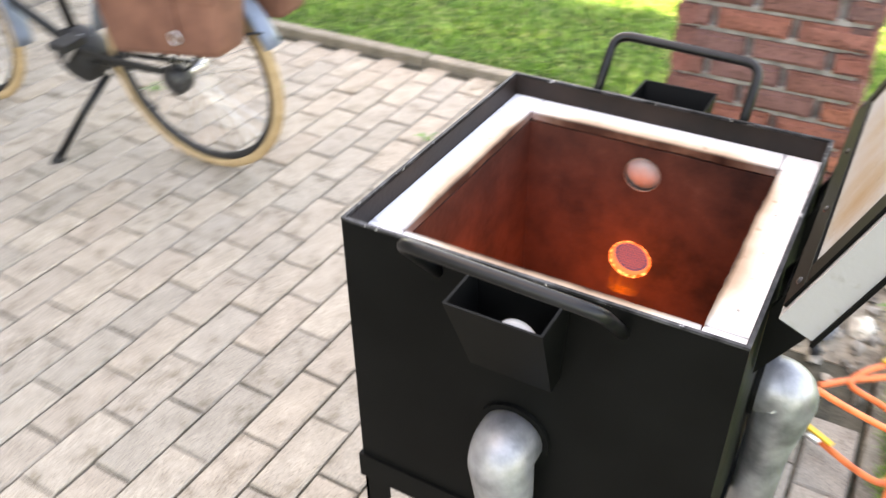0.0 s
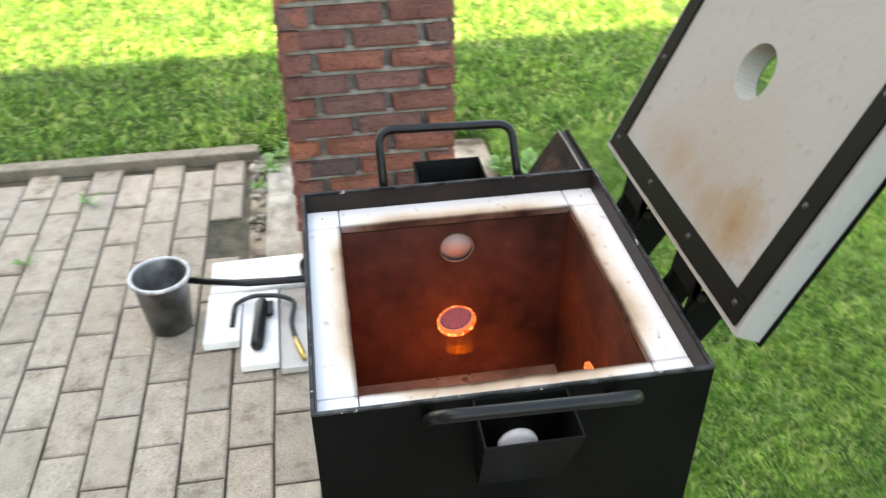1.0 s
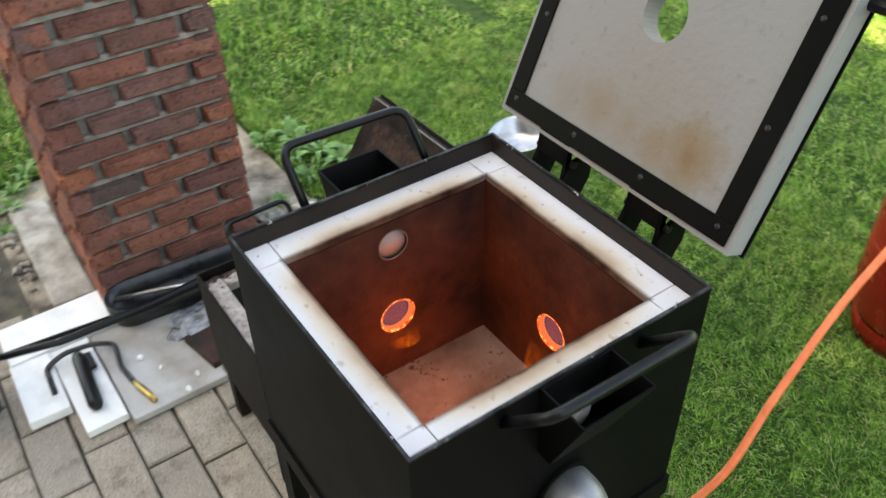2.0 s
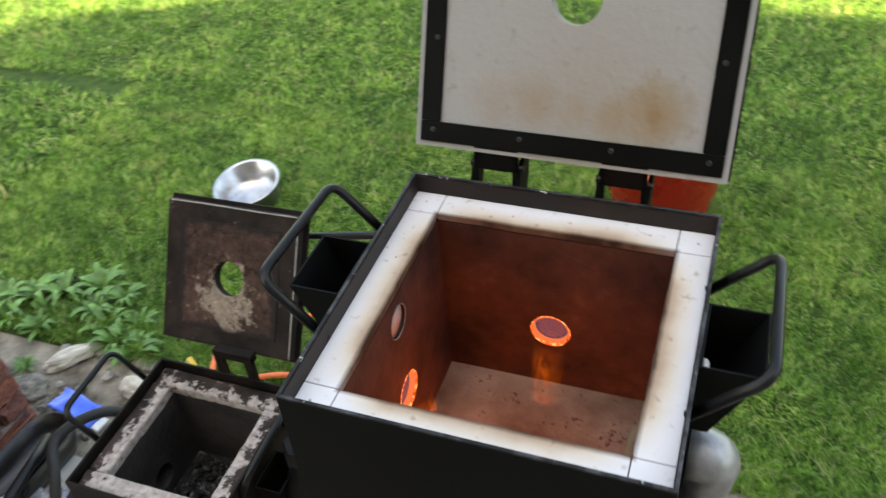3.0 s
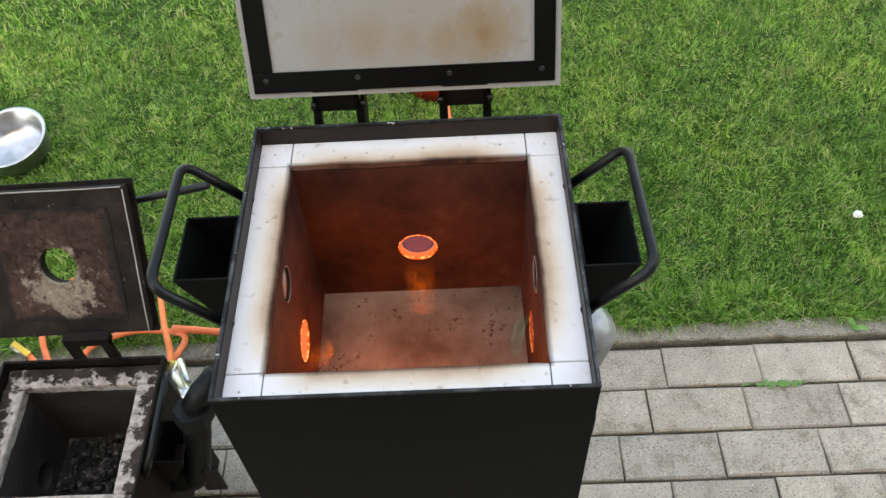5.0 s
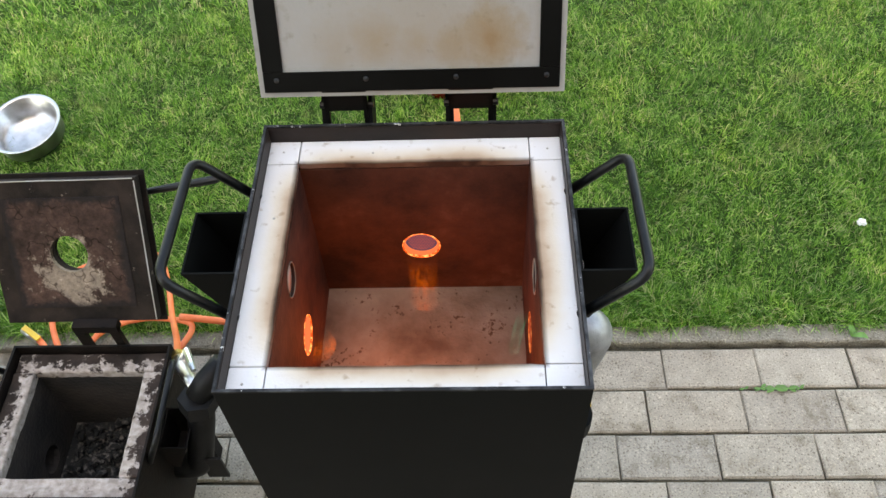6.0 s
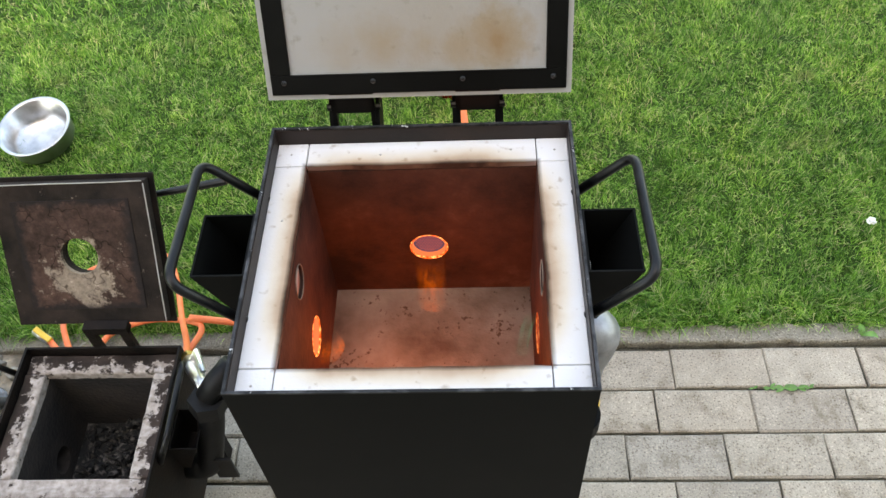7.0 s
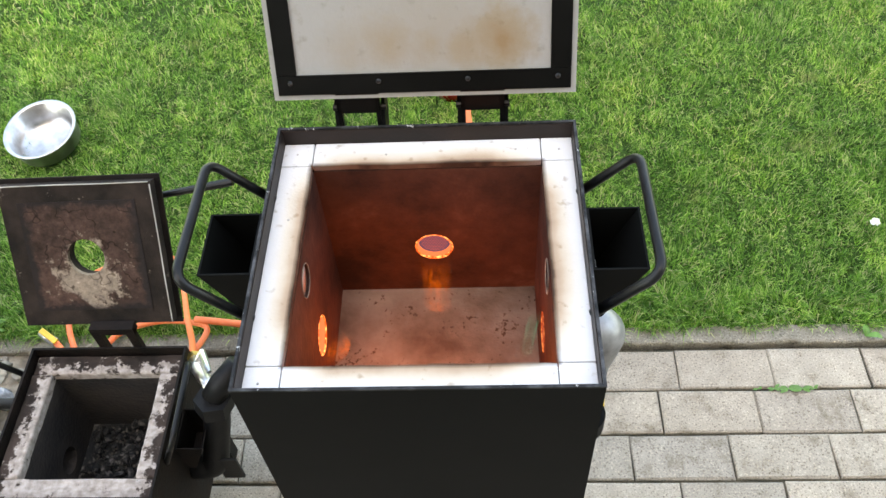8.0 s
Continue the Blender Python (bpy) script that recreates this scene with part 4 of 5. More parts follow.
# ---------------------------------------------------------------- gas bottle and hoses
GX, GY = 0.035, 1.30
GZ = ground_height(GX, GY) + 0.002
bottle = thing("gas_bottle", "red enamelled steel gas bottle standing on the lawn", "gas bottle", pose(GX, GY, GZ))
part("body", lathe([(0.0, 0.05), (0.10, 0.05), (0.135, 0.062), (0.150, 0.095), (0.150, 0.44), (0.144, 0.475), (0.125, 0.505), (0.09, 0.525), (0.04, 0.535), (0.0, 0.537)], 48), red_paint, bottle, "", True)
part("weld_band", lathe([(0.150, 0.255), (0.1515, 0.258), (0.1515, 0.268), (0.150, 0.271)], 48), red_paint, bottle, "", True)
part("foot_ring", lathe([(0.122, 0.0), (0.128, 0.0), (0.136, 0.06), (0.130, 0.07)], 48, close=True), red_paint, bottle, "", True)
bm = lathe([(0.112, 0.505), (0.116, 0.505), (0.112, 0.66), (0.106, 0.672), (0.100, 0.66), (0.106, 0.505)], 48, close=True)
cut = [f for f in bm.faces if f.calc_center_median().y < -0.045 and abs(f.calc_center_median().x) < 0.075 and f.calc_center_median().z < 0.635]
bmesh.ops.delete(bm, geom=cut, context="FACES")
part("collar", bm, red_paint, bottle, "red guard collar with an opening", True)
valve = part("valve", lathe([(0.0, 0.535), (0.018, 0.535), (0.016, 0.57), (0.022, 0.575), (0.022, 0.60), (0.0, 0.605)], 20), brass, bottle, "brass bottle valve", True)
part("regulator", lathe([(0.0, -0.018), (0.024, -0.016), (0.032, 0.0), (0.030, 0.014), (0.0, 0.020)], 24, pose(-0.045, -0.055, 0.575, 25, 0, 20)), steel_bright, valve, "bright metal pressure regulator", True)
part("gauge", lathe([(0.0, -0.018), (0.026, -0.018), (0.028, 0.008), (0.0, 0.010)], 24, pose(-0.105, -0.075, 0.545, 10, -8, 0)), rubber_black, valve, "black and chrome pressure gauge", True)
part("gauge_glass", lathe([(0.0, 0.0125), (0.024, 0.0115), (0.028, 0.0085), (0.0, 0.0095)], 24, pose(-0.105, -0.075, 0.545, 10, -8, 0)), slab_white, valve, "white gauge dial", True)
part("hand_wheel", lathe([(0.0, 0.0), (0.030, 0.0), (0.034, 0.006), (0.030, 0.014), (0.012, 0.018), (0.0, 0.018)], 20, pose(0.0, 0.0, 0.606)), steel_bright, valve, "bright valve wheel", True)
part("outlet_cap", lathe([(0.0, 0.0), (0.020, 0.0), (0.020, 0.016), (0.0, 0.020)], 16, pose(0.035, -0.05, 0.585, 40, 20, 0)), steel_bright, valve, "bright outlet nut", True)
part("hose_fitting", tube([(-0.03, -0.075, 0.575), (-0.008, -0.118, 0.53), (0.006, -0.155, 0.475)], [0.010, 0.012, 0.0095], 10), brass, valve, "", True)
part("side_tap", tube([(-0.10, 0.03, 0.615), (-0.15, 0.01, 0.620)], 0.008, 10), brass, valve, "", True)


def hose(points, radius, label):
    return solo("gas_hose", tube(spline(points, 10), radius, 10), hose_orange, label, "hose", smooth=True, group="gas hoses")


hose([(GX + 0.006, GY - 0.155, GZ + 0.475), (0.03, 1.04, 0.435), (0.036, 0.90, 0.345), (0.06, 0.72, 0.225), (0.08, 0.56, 0.10), (0.02, 0.45, 0.035), (-0.25, 0.425, 0.035), (-0.44, 0.438, 0.045), (-0.61, 0.457, 0.05)], 0.0085, "orange rubber gas hose from the red bottle")
hose([(-0.80, 0.285, 0.04), (-0.861, 0.35, 0.035), (-0.916, 0.456, 0.045), (-0.907, 0.557, 0.058), (-0.852, 0.602, 0.064), (-0.776, 0.574, 0.062), (-0.735, 0.522, 0.056)], 0.0072, "orange rubber gas hose looped out onto the lawn")
hose([(-0.935, 0.405, 0.045), (-0.885, 0.36, 0.04), (-0.836, 0.347, 0.035), (-0.795, 0.425, 0.036), (-0.709, 0.457, 0.042), (-0.621, 0.454, 0.042), (-0.580, 0.436, 0.040), (-0.60, 0.385, 0.032), (-0.65, 0.307, 0.028)], 0.0072, "orange rubber gas hose looped at the lawn edge")
hose([(SX + 0.150, SY + 0.131, 0.391), (-0.470, 0.175, 0.360), (-0.505, 0.245, 0.290), (-0.565, 0.362, 0.20), (-0.638, 0.525, 0.105), (-0.690, 0.622, 0.070), (-0.738, 0.632, 0.066), (-0.756, 0.580, 0.062), (-0.735, 0.522, 0.056)], 0.0066, "orange rubber gas hose rising to the small furnace")
coupling = thing("hose_coupling", "bright metal coupling joining two orange hoses on the grass", "coupling", pose(-0.735, 0.522, 0.057, 0, 0, 50))
part("coupling_body", tube([(-0.020, 0, 0), (0.020, 0, 0)], 0.0095, 12), steel_bright, coupling, "", True)
part("coupling_nut", tube([(-0.006, 0, 0), (0.006, 0, 0)], 0.0125, 6), brass, coupling, "brass nut")
tap = thing("gas_tap", "yellow-levered gas tap on an orange hose behind the small furnace", "tap", pose(-0.65, 0.307, 0.028, 0, 0, 60))
part("tap_body", tube([(0.010, 0, 0), (-0.055, -0.004, 0.0)], [0.012, 0.010], 10), steel_bright, tap, "bright metal tap", True)
part("lever", box_bm(-0.030, 0.036, -0.009, 0.005, 0.013, 0.019, 0.002), yellow_plastic, tap, "yellow lever")
tap = thing("gas_tap", "yellow-levered gas tap at the end of a hose", "tap", pose(-0.935, 0.405, 0.042, 0, 0, -35))
part("tap_body", tube([(0.002, 0, 0), (-0.05, -0.004, 0.0)], [0.011, 0.009], 10), steel_bright, tap, "bright metal tap", True)
part("lever", box_bm(-0.045, 0.012, -0.008, 0.006, 0.010, 0.016, 0.002), yellow_plastic, tap, "yellow lever")


# ---------------------------------------------------------------- steel bowl, cup
BZ = ground_height(-1.145, 1.08) + 0.022
bowl = solo("steel_bowl", lathe([(0.0, 0.004), (0.060, 0.004), (0.078, 0.02), (0.086, 0.066), (0.094, 0.070), (0.096, 0.068), (0.090, 0.062), (0.084, 0.018), (0.064, 0.0), (0.0, 0.0)], 48, pose(-1.137, 1.055, BZ - 0.018, 9, -2.5, 0) @ Matrix.Scale(1.06, 4)), plain("brushed_stainless", (0.40, 0.40, 0.40), (0.56, 0.56, 0.57), 30, 0.34, 1.0, 260, 0.1, 0.0005), "polished stainless steel bowl tilted on the grass", "bowl", smooth=True)
cup = solo("casting_ladle", lathe([(0.0, 0.004), (0.052, 0.004), (0.068, 0.160), (0.070, 0.164), (0.078, 0.165), (0.078, 0.160), (0.072, 0.157), (0.056, 0.0), (0.0, 0.0)], 40, pose(-1.075, -0.622, 0.004)), plain("dull_zinc", (0.07, 0.07, 0.07), (0.24, 0.24, 0.24), 12, 0.42, 0.8, 160, 0.3, 0.001), "dull grey metal casting ladle standing on the paving", "ladle", smooth=True)

# ---------------------------------------------------------------- clutter between the pillar and the small furnace
for name, x0, x1, y0, y1, z1, turn, mat, lab in (
        ("insulation_board", -1.300, -1.155, -0.520, -0.245, 0.030, 1.5, slab_white, "clean white insulation board lying on the paving"),
        ("insulation_board", -1.150, -0.945, -0.525, -0.432, 0.026, -1.0, slab_white, "white insulation board offcut on the paving"),
        ("insulation_board", -1.150, -0.848, -0.428, -0.334, 0.022, 0.8, slab_white, "narrow white insulation board under a gas torch"),
        ("grey_board", -1.150, -0.825, -0.328, -0.100, 0.020, 0.5, slab_grey, "grey board with rusty stains on the paving"),
        ("grey_board", -1.12, -0.86, -0.096, 0.12, 0.018, -1.5, slab_grey, "dirty grey board beside the small furnace")):
    cx, cy = (x0 + x1) / 2, (y0 + y1) / 2
    ob = solo(name, box_bm(x0 - cx, x1 - cx, y0 - cy, y1 - cy, 0.0, z1, 0.0025), mat, lab, "board")
    ob.matrix_world = pose(cx, cy, 0.004, 0, 0, turn)

torch = thing("gas_torch", "black gas torch lying on the white boards", "torch")
part("grip", tube([(-1.075, -0.375, 0.048), (-1.06, -0.375, 0.048), (-0.90, -0.385, 0.046), (-0.892, -0.3855, 0.046)], [0.013, 0.017, 0.017, 0.014], 14), tube_black, torch, "black plastic grip", True)
part("arm", tube(smooth_path([(-0.998, -0.453, 0.034), (-1.09, -0.45, 0.036), (-1.10, -0.40, 0.05), (-1.09, -0.33, 0.05), (-1.072, -0.287, 0.04), (-0.99, -0.30, 0.035), (-0.93, -0.29, 0.034)], 0.02), 0.0065, 10), steel_edge, torch, "bent steel tube", True)
part("nozzle", tube([(-0.93, -0.29, 0.034), (-0.90, -0.283, 0.034), (-0.86, -0.272, 0.034), (-0.84, -0.268, 0.034)], [0.005, 0.008, 0.008, 0.006], 12), brass, torch, "brass nozzle", True)
part("trigger", box_bm(-1.075, -1.02, -0.366, -0.345, 0.035, 0.048, 0.003), tube_black, torch)

part("rim_ring", lathe([(0.0705, 0.158), (0.0795, 0.1585), (0.0810, 0.163), (0.0785, 0.167), (0.0705, 0.1665)], 40, pose(-1.075, -0.622, 0.004), close=True), plain("pale_zinc", (0.26, 0.26, 0.27), (0.46, 0.46, 0.47), 30, 0.5, 0.6, 160, 0.3, 0.001), cup, "pale worn rim", True)
part("pole", tube([(-1.073, -0.550, 0.142), (-1.048, -0.40, 0.132), (-1.062, -0.175, 0.117), (-1.100, 0.02, 0.104), (-1.118, 0.11, 0.098)], [0.009, 0.009, 0.011, 0.0115, 0.0115], 12), tube_black, cup, "long black iron pole", True)
solo("iron_bar", tube([(-1.19, -0.53, 0.042), (-1.15, -0.17, 0.05), (-1.12, 0.10, 0.06)], 0.006, 10), steel_burnt, "thin rusty iron rod lying over the boards", "bar", smooth=True)
solo("steel_rod", tube([(-1.215, -0.235, 0.052), (-1.165, -0.10, 0.06), (-1.12, 0.0, 0.066)], 0.0065, 10), steel_bright, "bright steel rod leaning on the black pan", "rod", smooth=True)
def stadium(half_w, half_l, steps=14):
    pts = []
    for end in (1, -1):
        for k in range(steps + 1):
            a = math.pi * k / steps + (0 if end > 0 else math.pi)
            pts.append((half_w * math.cos(a), end * (half_l - half_w) + half_w * math.sin(a)))
    return pts


def pan_mesh(half_w, half_l, depth, wall):
    """Long pan with rounded ends: outer side, lip, inner side and floor."""
    bm = bmesh.new()
    rings = []
    for w, z in ((half_w * 0.84, 0.0), (half_w * 0.96, depth * 0.4), (half_w, depth), (half_w - wall, depth + 0.001), (half_w * 0.90 - wall, depth * 0.4), (half_w * 0.76 - wall, 0.006)):
        rings.append([bm.verts.new((x, y, z)) for x, y in stadium(w, half_l - half_w + w)])
    n = len(rings[0])
    for a, b in zip(rings, rings[1:]):
        for k in range(n):
            bm.faces.new((a[k], a[(k + 1) % n], b[(k + 1) % n], b[k]))
    bm.faces.new(rings[-1])
    bm.faces.new(list(reversed(rings[0])))
    bmesh.ops.recalc_face_normals(bm, faces=bm.faces)
    return bm


pan = solo("steel_pan", pan_mesh(0.062, 0.225, 0.062, 0.004), plain("blackened_shiny_pan", (0.006, 0.006, 0.006), (0.03, 0.03, 0.03), 18, 0.30, 0.2, 120, 0.5, 0.002, gloss=0.5), "long blackened steel pan with rounded ends, at the pillar foot", "pan", smooth=True)
pan.matrix_world = pose(-1.156, -0.045, 0.026, 0, 0, -4)
# shade of a gap put into this block's near-black rust colour
rust = solo("rusty_gap_block", box_bm(-0.065, 0.065, -0.10, 0.10, 0.0, 0.022, 0.003), plain("rust_gap_black", (0.008, 0.006, 0.005), (0.055, 0.020, 0.014), 20, 0.85, 0.1, 150, 0.6, 0.002), "rusty steel block on the grey board, its black standing for a shaded gap", "steel block")
rust.matrix_world = pose(-0.945, -0.03, 0.023, 0, 0, 12)


def crumpled(name, sx, sy, sz, at, mat, label, category, seed, rough=0.35):
    bm = bmesh.new()
    bmesh.ops.create_icosphere(bm, subdivisions=4, radius=1.0)
    for v in bm.verts:
        d = v.co.normalized()
        k = 1 + rough * noise.noise(d * 1.8 + Vector((seed, 0, 0))) + rough * 0.5 * abs(noise.noise(d * 5 + Vector((0, seed, 0))))
        v.co = Vector((d.x * sx * k, d.y * sy * k, max(-0.35, d.z) * sz * k + 0.35 * sz))
    ob = solo(name, bm, mat, label, category)
    ob.matrix_world = at
    return ob


crumpled("plastic_bag", 0.055, 0.085, 0.026, pose(-1.040, -0.065, 0.024, 0, 0, 10), bag_plastic, "crumpled clear plastic bag on the boards", "bag", 3.1, 0.6)
crumpled("pale_stone", 0.070, 0.024, 0.026, pose(-1.315, 0.385, -0.004, 0, 0, 52), bone_stone, "long pale stone at the lawn edge", "stone", 1.7, 0.25)
crumpled("pale_stone", 0.035, 0.028, 0.028, pose(-1.09, 0.34, -0.004), bone_stone, "small pale stone on bare earth", "stone", 4.7, 0.25)
crumpled("pale_stone", 0.05, 0.04, 0.02, pose(-1.36, 0.27, -0.004), concrete, "rough grey stone on bare earth", "stone", 6.7, 0.3)
bm = bmesh.new()
rng = random.Random(31)
for k in range(150):
    x, y, r = rng.uniform(-1.36, -0.83), rng.uniform(0.16, 0.43), rng.uniform(0.004, 0.016) * rng.uniform(0.6, 1.2)
    if k > 110:
        x, y = rng.uniform(-1.95, -1.45), rng.uniform(-0.42, -0.36)
    g = bmesh.ops.create_icosphere(bm, subdivisions=1, radius=r, matrix=pose(x, y, -0.006 + r * 0.4, k * 37, k * 91, 0))
    for v in g["verts"]:
        v.co += Vector((rng.uniform(-r, r), rng.uniform(-r, r), rng.uniform(-r, r) * 0.5)) * 0.45
solo("rubble", bm, plain("mixed_rubble", (0.10, 0.085, 0.065), (0.42, 0.38, 0.32), 14, 0.9, 0.0, 140, 0.7, 0.003), "loose stones and crumbs on the bare earth", "rubble", "stuff")
bm = bmesh.new()
bmesh.ops.create_grid(bm, x_segments=14, y_segments=8, size=0.5)
for v in bm.verts:
    x, y = v.co.x * 0.135, v.co.y * 0.062
    v.co = Vector((x + 0.006 * noise.noise(Vector((y * 40, 1, 0))), y + 0.008 * noise.noise(Vector((x * 30, 2, 0))), 0.014 * noise.noise(Vector((x * 26, y * 26, 5))) - 2.2 * x * x))
g = bmesh.ops.extrude_face_region(bm, geom=list(bm.faces))
bmesh.ops.translate(bm, vec=(0, 0, 0.006), verts=[e for e in g["geom"] if isinstance(e, bmesh.types.BMVert)])
bmesh.ops.recalc_face_normals(bm, faces=bm.faces)
blue = thing("plastic_packet", "flat blue plastic packet with a white end lying on rubble", "packet", pose(-1.165, 0.228, 0.042, 0, 6, -12))
part("packet_film", bm, blue_plastic, blue, "creased bright blue film", True)
part("packet_end", box_bm(0.066, 0.088, -0.018, 0.020, -0.018, -0.008, 0.003), slab_white, blue, "white end")
jar = solo("glass_lamp", lathe([(0.0, 0.0), (0.018, 0.004), (0.024, 0.03), (0.016, 0.055), (0.010, 0.06), (0.0, 0.062)], 20, pose(-1.02, 0.265, 0.0, 0, 0, 0)), bag_plastic, "small cloudy glass jar on bare earth", "jar", smooth=True)
solo("black_hose", tube(spline([(-0.93, 0.26, 0.012), (-1.02, 0.20, 0.11), (-1.08, 0.10, 0.12), (-1.03, 0.02, 0.10), (-1.0, -0.04, 0.05)], 8), 0.012, 10), rubber_black, "thick black rubber hose over the pan", "hose", smooth=True)
for k, (x, y, r) in enumerate(((-1.02, -0.13, 0.007), (-1.0, -0.25, 0.006), (-0.87, -0.155, 0.005), (-0.94, -0.22, 0.004), (-0.84, -0.19, 0.006))):
    crumpled("fibre_scrap", r * 1.5, r, r, pose(x, y, 0.026 if x < -0.86 else 0.022), slab_white, "small white scrap of fibre", "scrap", 11.0 + k, 0.4)
crumpled("paper_scrap", 0.009, 0.008, 0.008, pose(1.02, 0.693, 0.066), slab_white, "white scrap on the grass", "scrap", 2.2, 0.5)

# ---------------------------------------------------------------- bicycle
RX, RY, RR = -0.960, -1.610, 0.332
bike = thing("bicycle", "black bicycle with tan tyres and a brown pannier on its stand", "bicycle", pose(RX, RY, 0, 0, 3, 2))


def wheel(y, name):
    m = pose(0, y, RR, 0, 90, 0)
    w = part(name, lathe([(0.284, -0.009), (0.290, -0.012), (0.302, -0.013), (0.302, 0.013), (0.290, 0.012), (0.284, 0.009)], 64, m, close=True), rubber_black, bike, "wheel with dark rim", True)
    prof = [(RR - 0.0175 + 0.0175 * math.cos(a), 0.019 * math.sin(a)) for a in [2 * math.pi * k / 12 for k in range(12)]]
    part("tyre", lathe(prof, 72, m, close=True), tyre_tan, w, "tan rubber tyre", True)
    part("hub", lathe([(0.0, -0.05), (0.018, -0.05), (0.022, -0.03), (0.016, 0.0), (0.022, 0.03), (0.018, 0.05), (0.0, 0.05)], 20, m), steel_bright, w, "", True)
    bm = bmesh.new()
    for k in range(28):
        a = 2 * math.pi * k / 28
        b = a + (0.5 if k % 2 else -0.5)
        s = 0.03 if k % 4 < 2 else -0.03
        tube([m @ Vector((0.02 * math.cos(b), 0.02 * math.sin(b), s)), m @ Vector((0.286 * math.cos(a), 0.286 * math.sin(a), 0))], 0.0009, 4, bm)
    tagged(part("spokes", bm, steel_bright, w), kind="stuff")
    return w


wheel(0.0, "rear_wheel")
wheel(-1.10, "front_wheel")


def fork_bar(name, pts, r, mat=None, label=""):
    return part(name, tube(pts, r, 10), mat or tube_black, bike, label, True)


CR = Vector((0, -0.47, 0.30))
for s in (-0.045, 0.045):
    fork_bar("chain_stay", [(s, 0, RR), CR + Vector((s * 0.6, 0.04, 0))], 0.009)
    fork_bar("seat_stay", [(s, 0, RR), (s * 0.5, -0.52, 0.78)], 0.008)
    fork_bar("front_fork", [(s, -1.10, RR), (s, -1.04, 0.70), (s * 0.3, -1.02, 0.78)], 0.011)
    fork_bar("carrier_strut", [(s * 1.3, 0, RR), (s * 1.5, 0.05, 0.70)], 0.005)
fork_bar("seat_tube", [CR, (0, -0.56, 0.90)], 0.016)
fork_bar("down_tube", [CR, (0, -0.75, 0.44), (0, -0.99, 0.82)], 0.018)
fork_bar("head_tube", [(0, -0.985, 0.80), (0, -0.94, 1.02)], 0.018)
fork_bar("handlebar", smooth_path([(-0.28, -0.78, 1.04), (-0.20, -0.92, 1.06), (0, -0.95, 1.05), (0.20, -0.92, 1.06), (0.28, -0.78, 1.04)], 0.06), 0.011)
part("saddle", lathe([(0.0, 0.0), (0.07, 0.004), (0.085, 0.025), (0.06, 0.04), (0.0, 0.044)], 24, pose(0, -0.57, 0.90) @ Matrix.Diagonal((0.9, 1.4, 1, 1))), rubber_black, bike, "black saddle", True)
part("carrier", box_bm(-0.06, 0.06, -0.30, 0.34, 0.715, 0.727, 0.003), tube_black, bike)
part("motor_housing", lathe([(0.0, -0.055), (0.075, -0.05), (0.09, -0.02), (0.09, 0.03), (0.06, 0.055), (0.0, 0.058)], 28, pose(0, -0.47, 0.30, 0, 90, 0)), rubber_black, bike, "black crank housing", True)
part("chain_guard", box_bm(0.050, 0.062, -0.42, -0.02, 0.325, 0.350, 0.005), rubber_black, bike, "slim black chain guard", True)
for s in (-1, 1):
    crank = fork_bar("crank", [(s * 0.075, -0.47, 0.30), (s * 0.085, -0.47 + s * 0.12, 0.30 + s * 0.11)], 0.009, steel_bright, "bright crank arm")
    part("pedal", box_bm(min(s * 0.09, s * 0.18), max(s * 0.09, s * 0.18), -0.47 + s * 0.12 - 0.035, -0.47 + s * 0.12 + 0.035, 0.30 + s * 0.11 - 0.012, 0.30 + s * 0.11 + 0.012, 0.004), rubber_black, crank)
stand = fork_bar("kickstand", [(0.04, -0.33, 0.27), (0.13, -0.40, 0.15), (0.225, -0.468, 0.014)], 0.013)
part("stand_foot", tube([(0.213, -0.458, 0.03), (0.235, -0.475, 0.004)], 0.017, 10), rubber_black, stand)
fork_bar("stand_leg", [(-0.04, -0.42, 0.26), (-0.10, -0.40, 0.13), (-0.16, -0.39, 0.03)], 0.010)
part("gear_hub", lathe([(0.0, 0.03), (0.035, 0.03), (0.045, 0.05), (0.045, 0.085), (0.02, 0.10), (0.0, 0.10)], 24, pose(0, 0, RR, 0, 90, 0)), steel_edge, bike, "dark metal gear changer on the rear axle", True)
fork_bar("guard_stay", [(0.055, 0.0, RR), (0.05, 0.20, 0.50), (0.04, 0.33, 0.52)], 0.004)


def mudguard(y, a0, a1, name):
    bm = bmesh.new()
    rows = []
    for k in range(25):
        a = radians(a0 + (a1 - a0) * k / 24)
        row = []
        for s, r in ((-0.034, 0.352), (-0.026, 0.366), (0.0, 0.372), (0.026, 0.366), (0.034, 0.352), (0.031, 0.351), (0.024, 0.363), (0.0, 0.369), (-0.024, 0.363), (-0.031, 0.351)):
            row.append(bm.verts.new((s, y + r * math.cos(a), RR + r * math.sin(a))))
        rows.append(row)
    for a, b in zip(rows, rows[1:]):
        for k in range(10):
            j = (k + 1) % 10
            bm.faces.new((a[k], a[j], b[j], b[k]))
    bm.faces.new(rows[0])
    bm.faces.new(rows[-1][::-1])
    bmesh.ops.recalc_face_normals(bm, faces=bm.faces)
    part(name, bm, guard_blue, bike, "blue-grey mudguard", True)


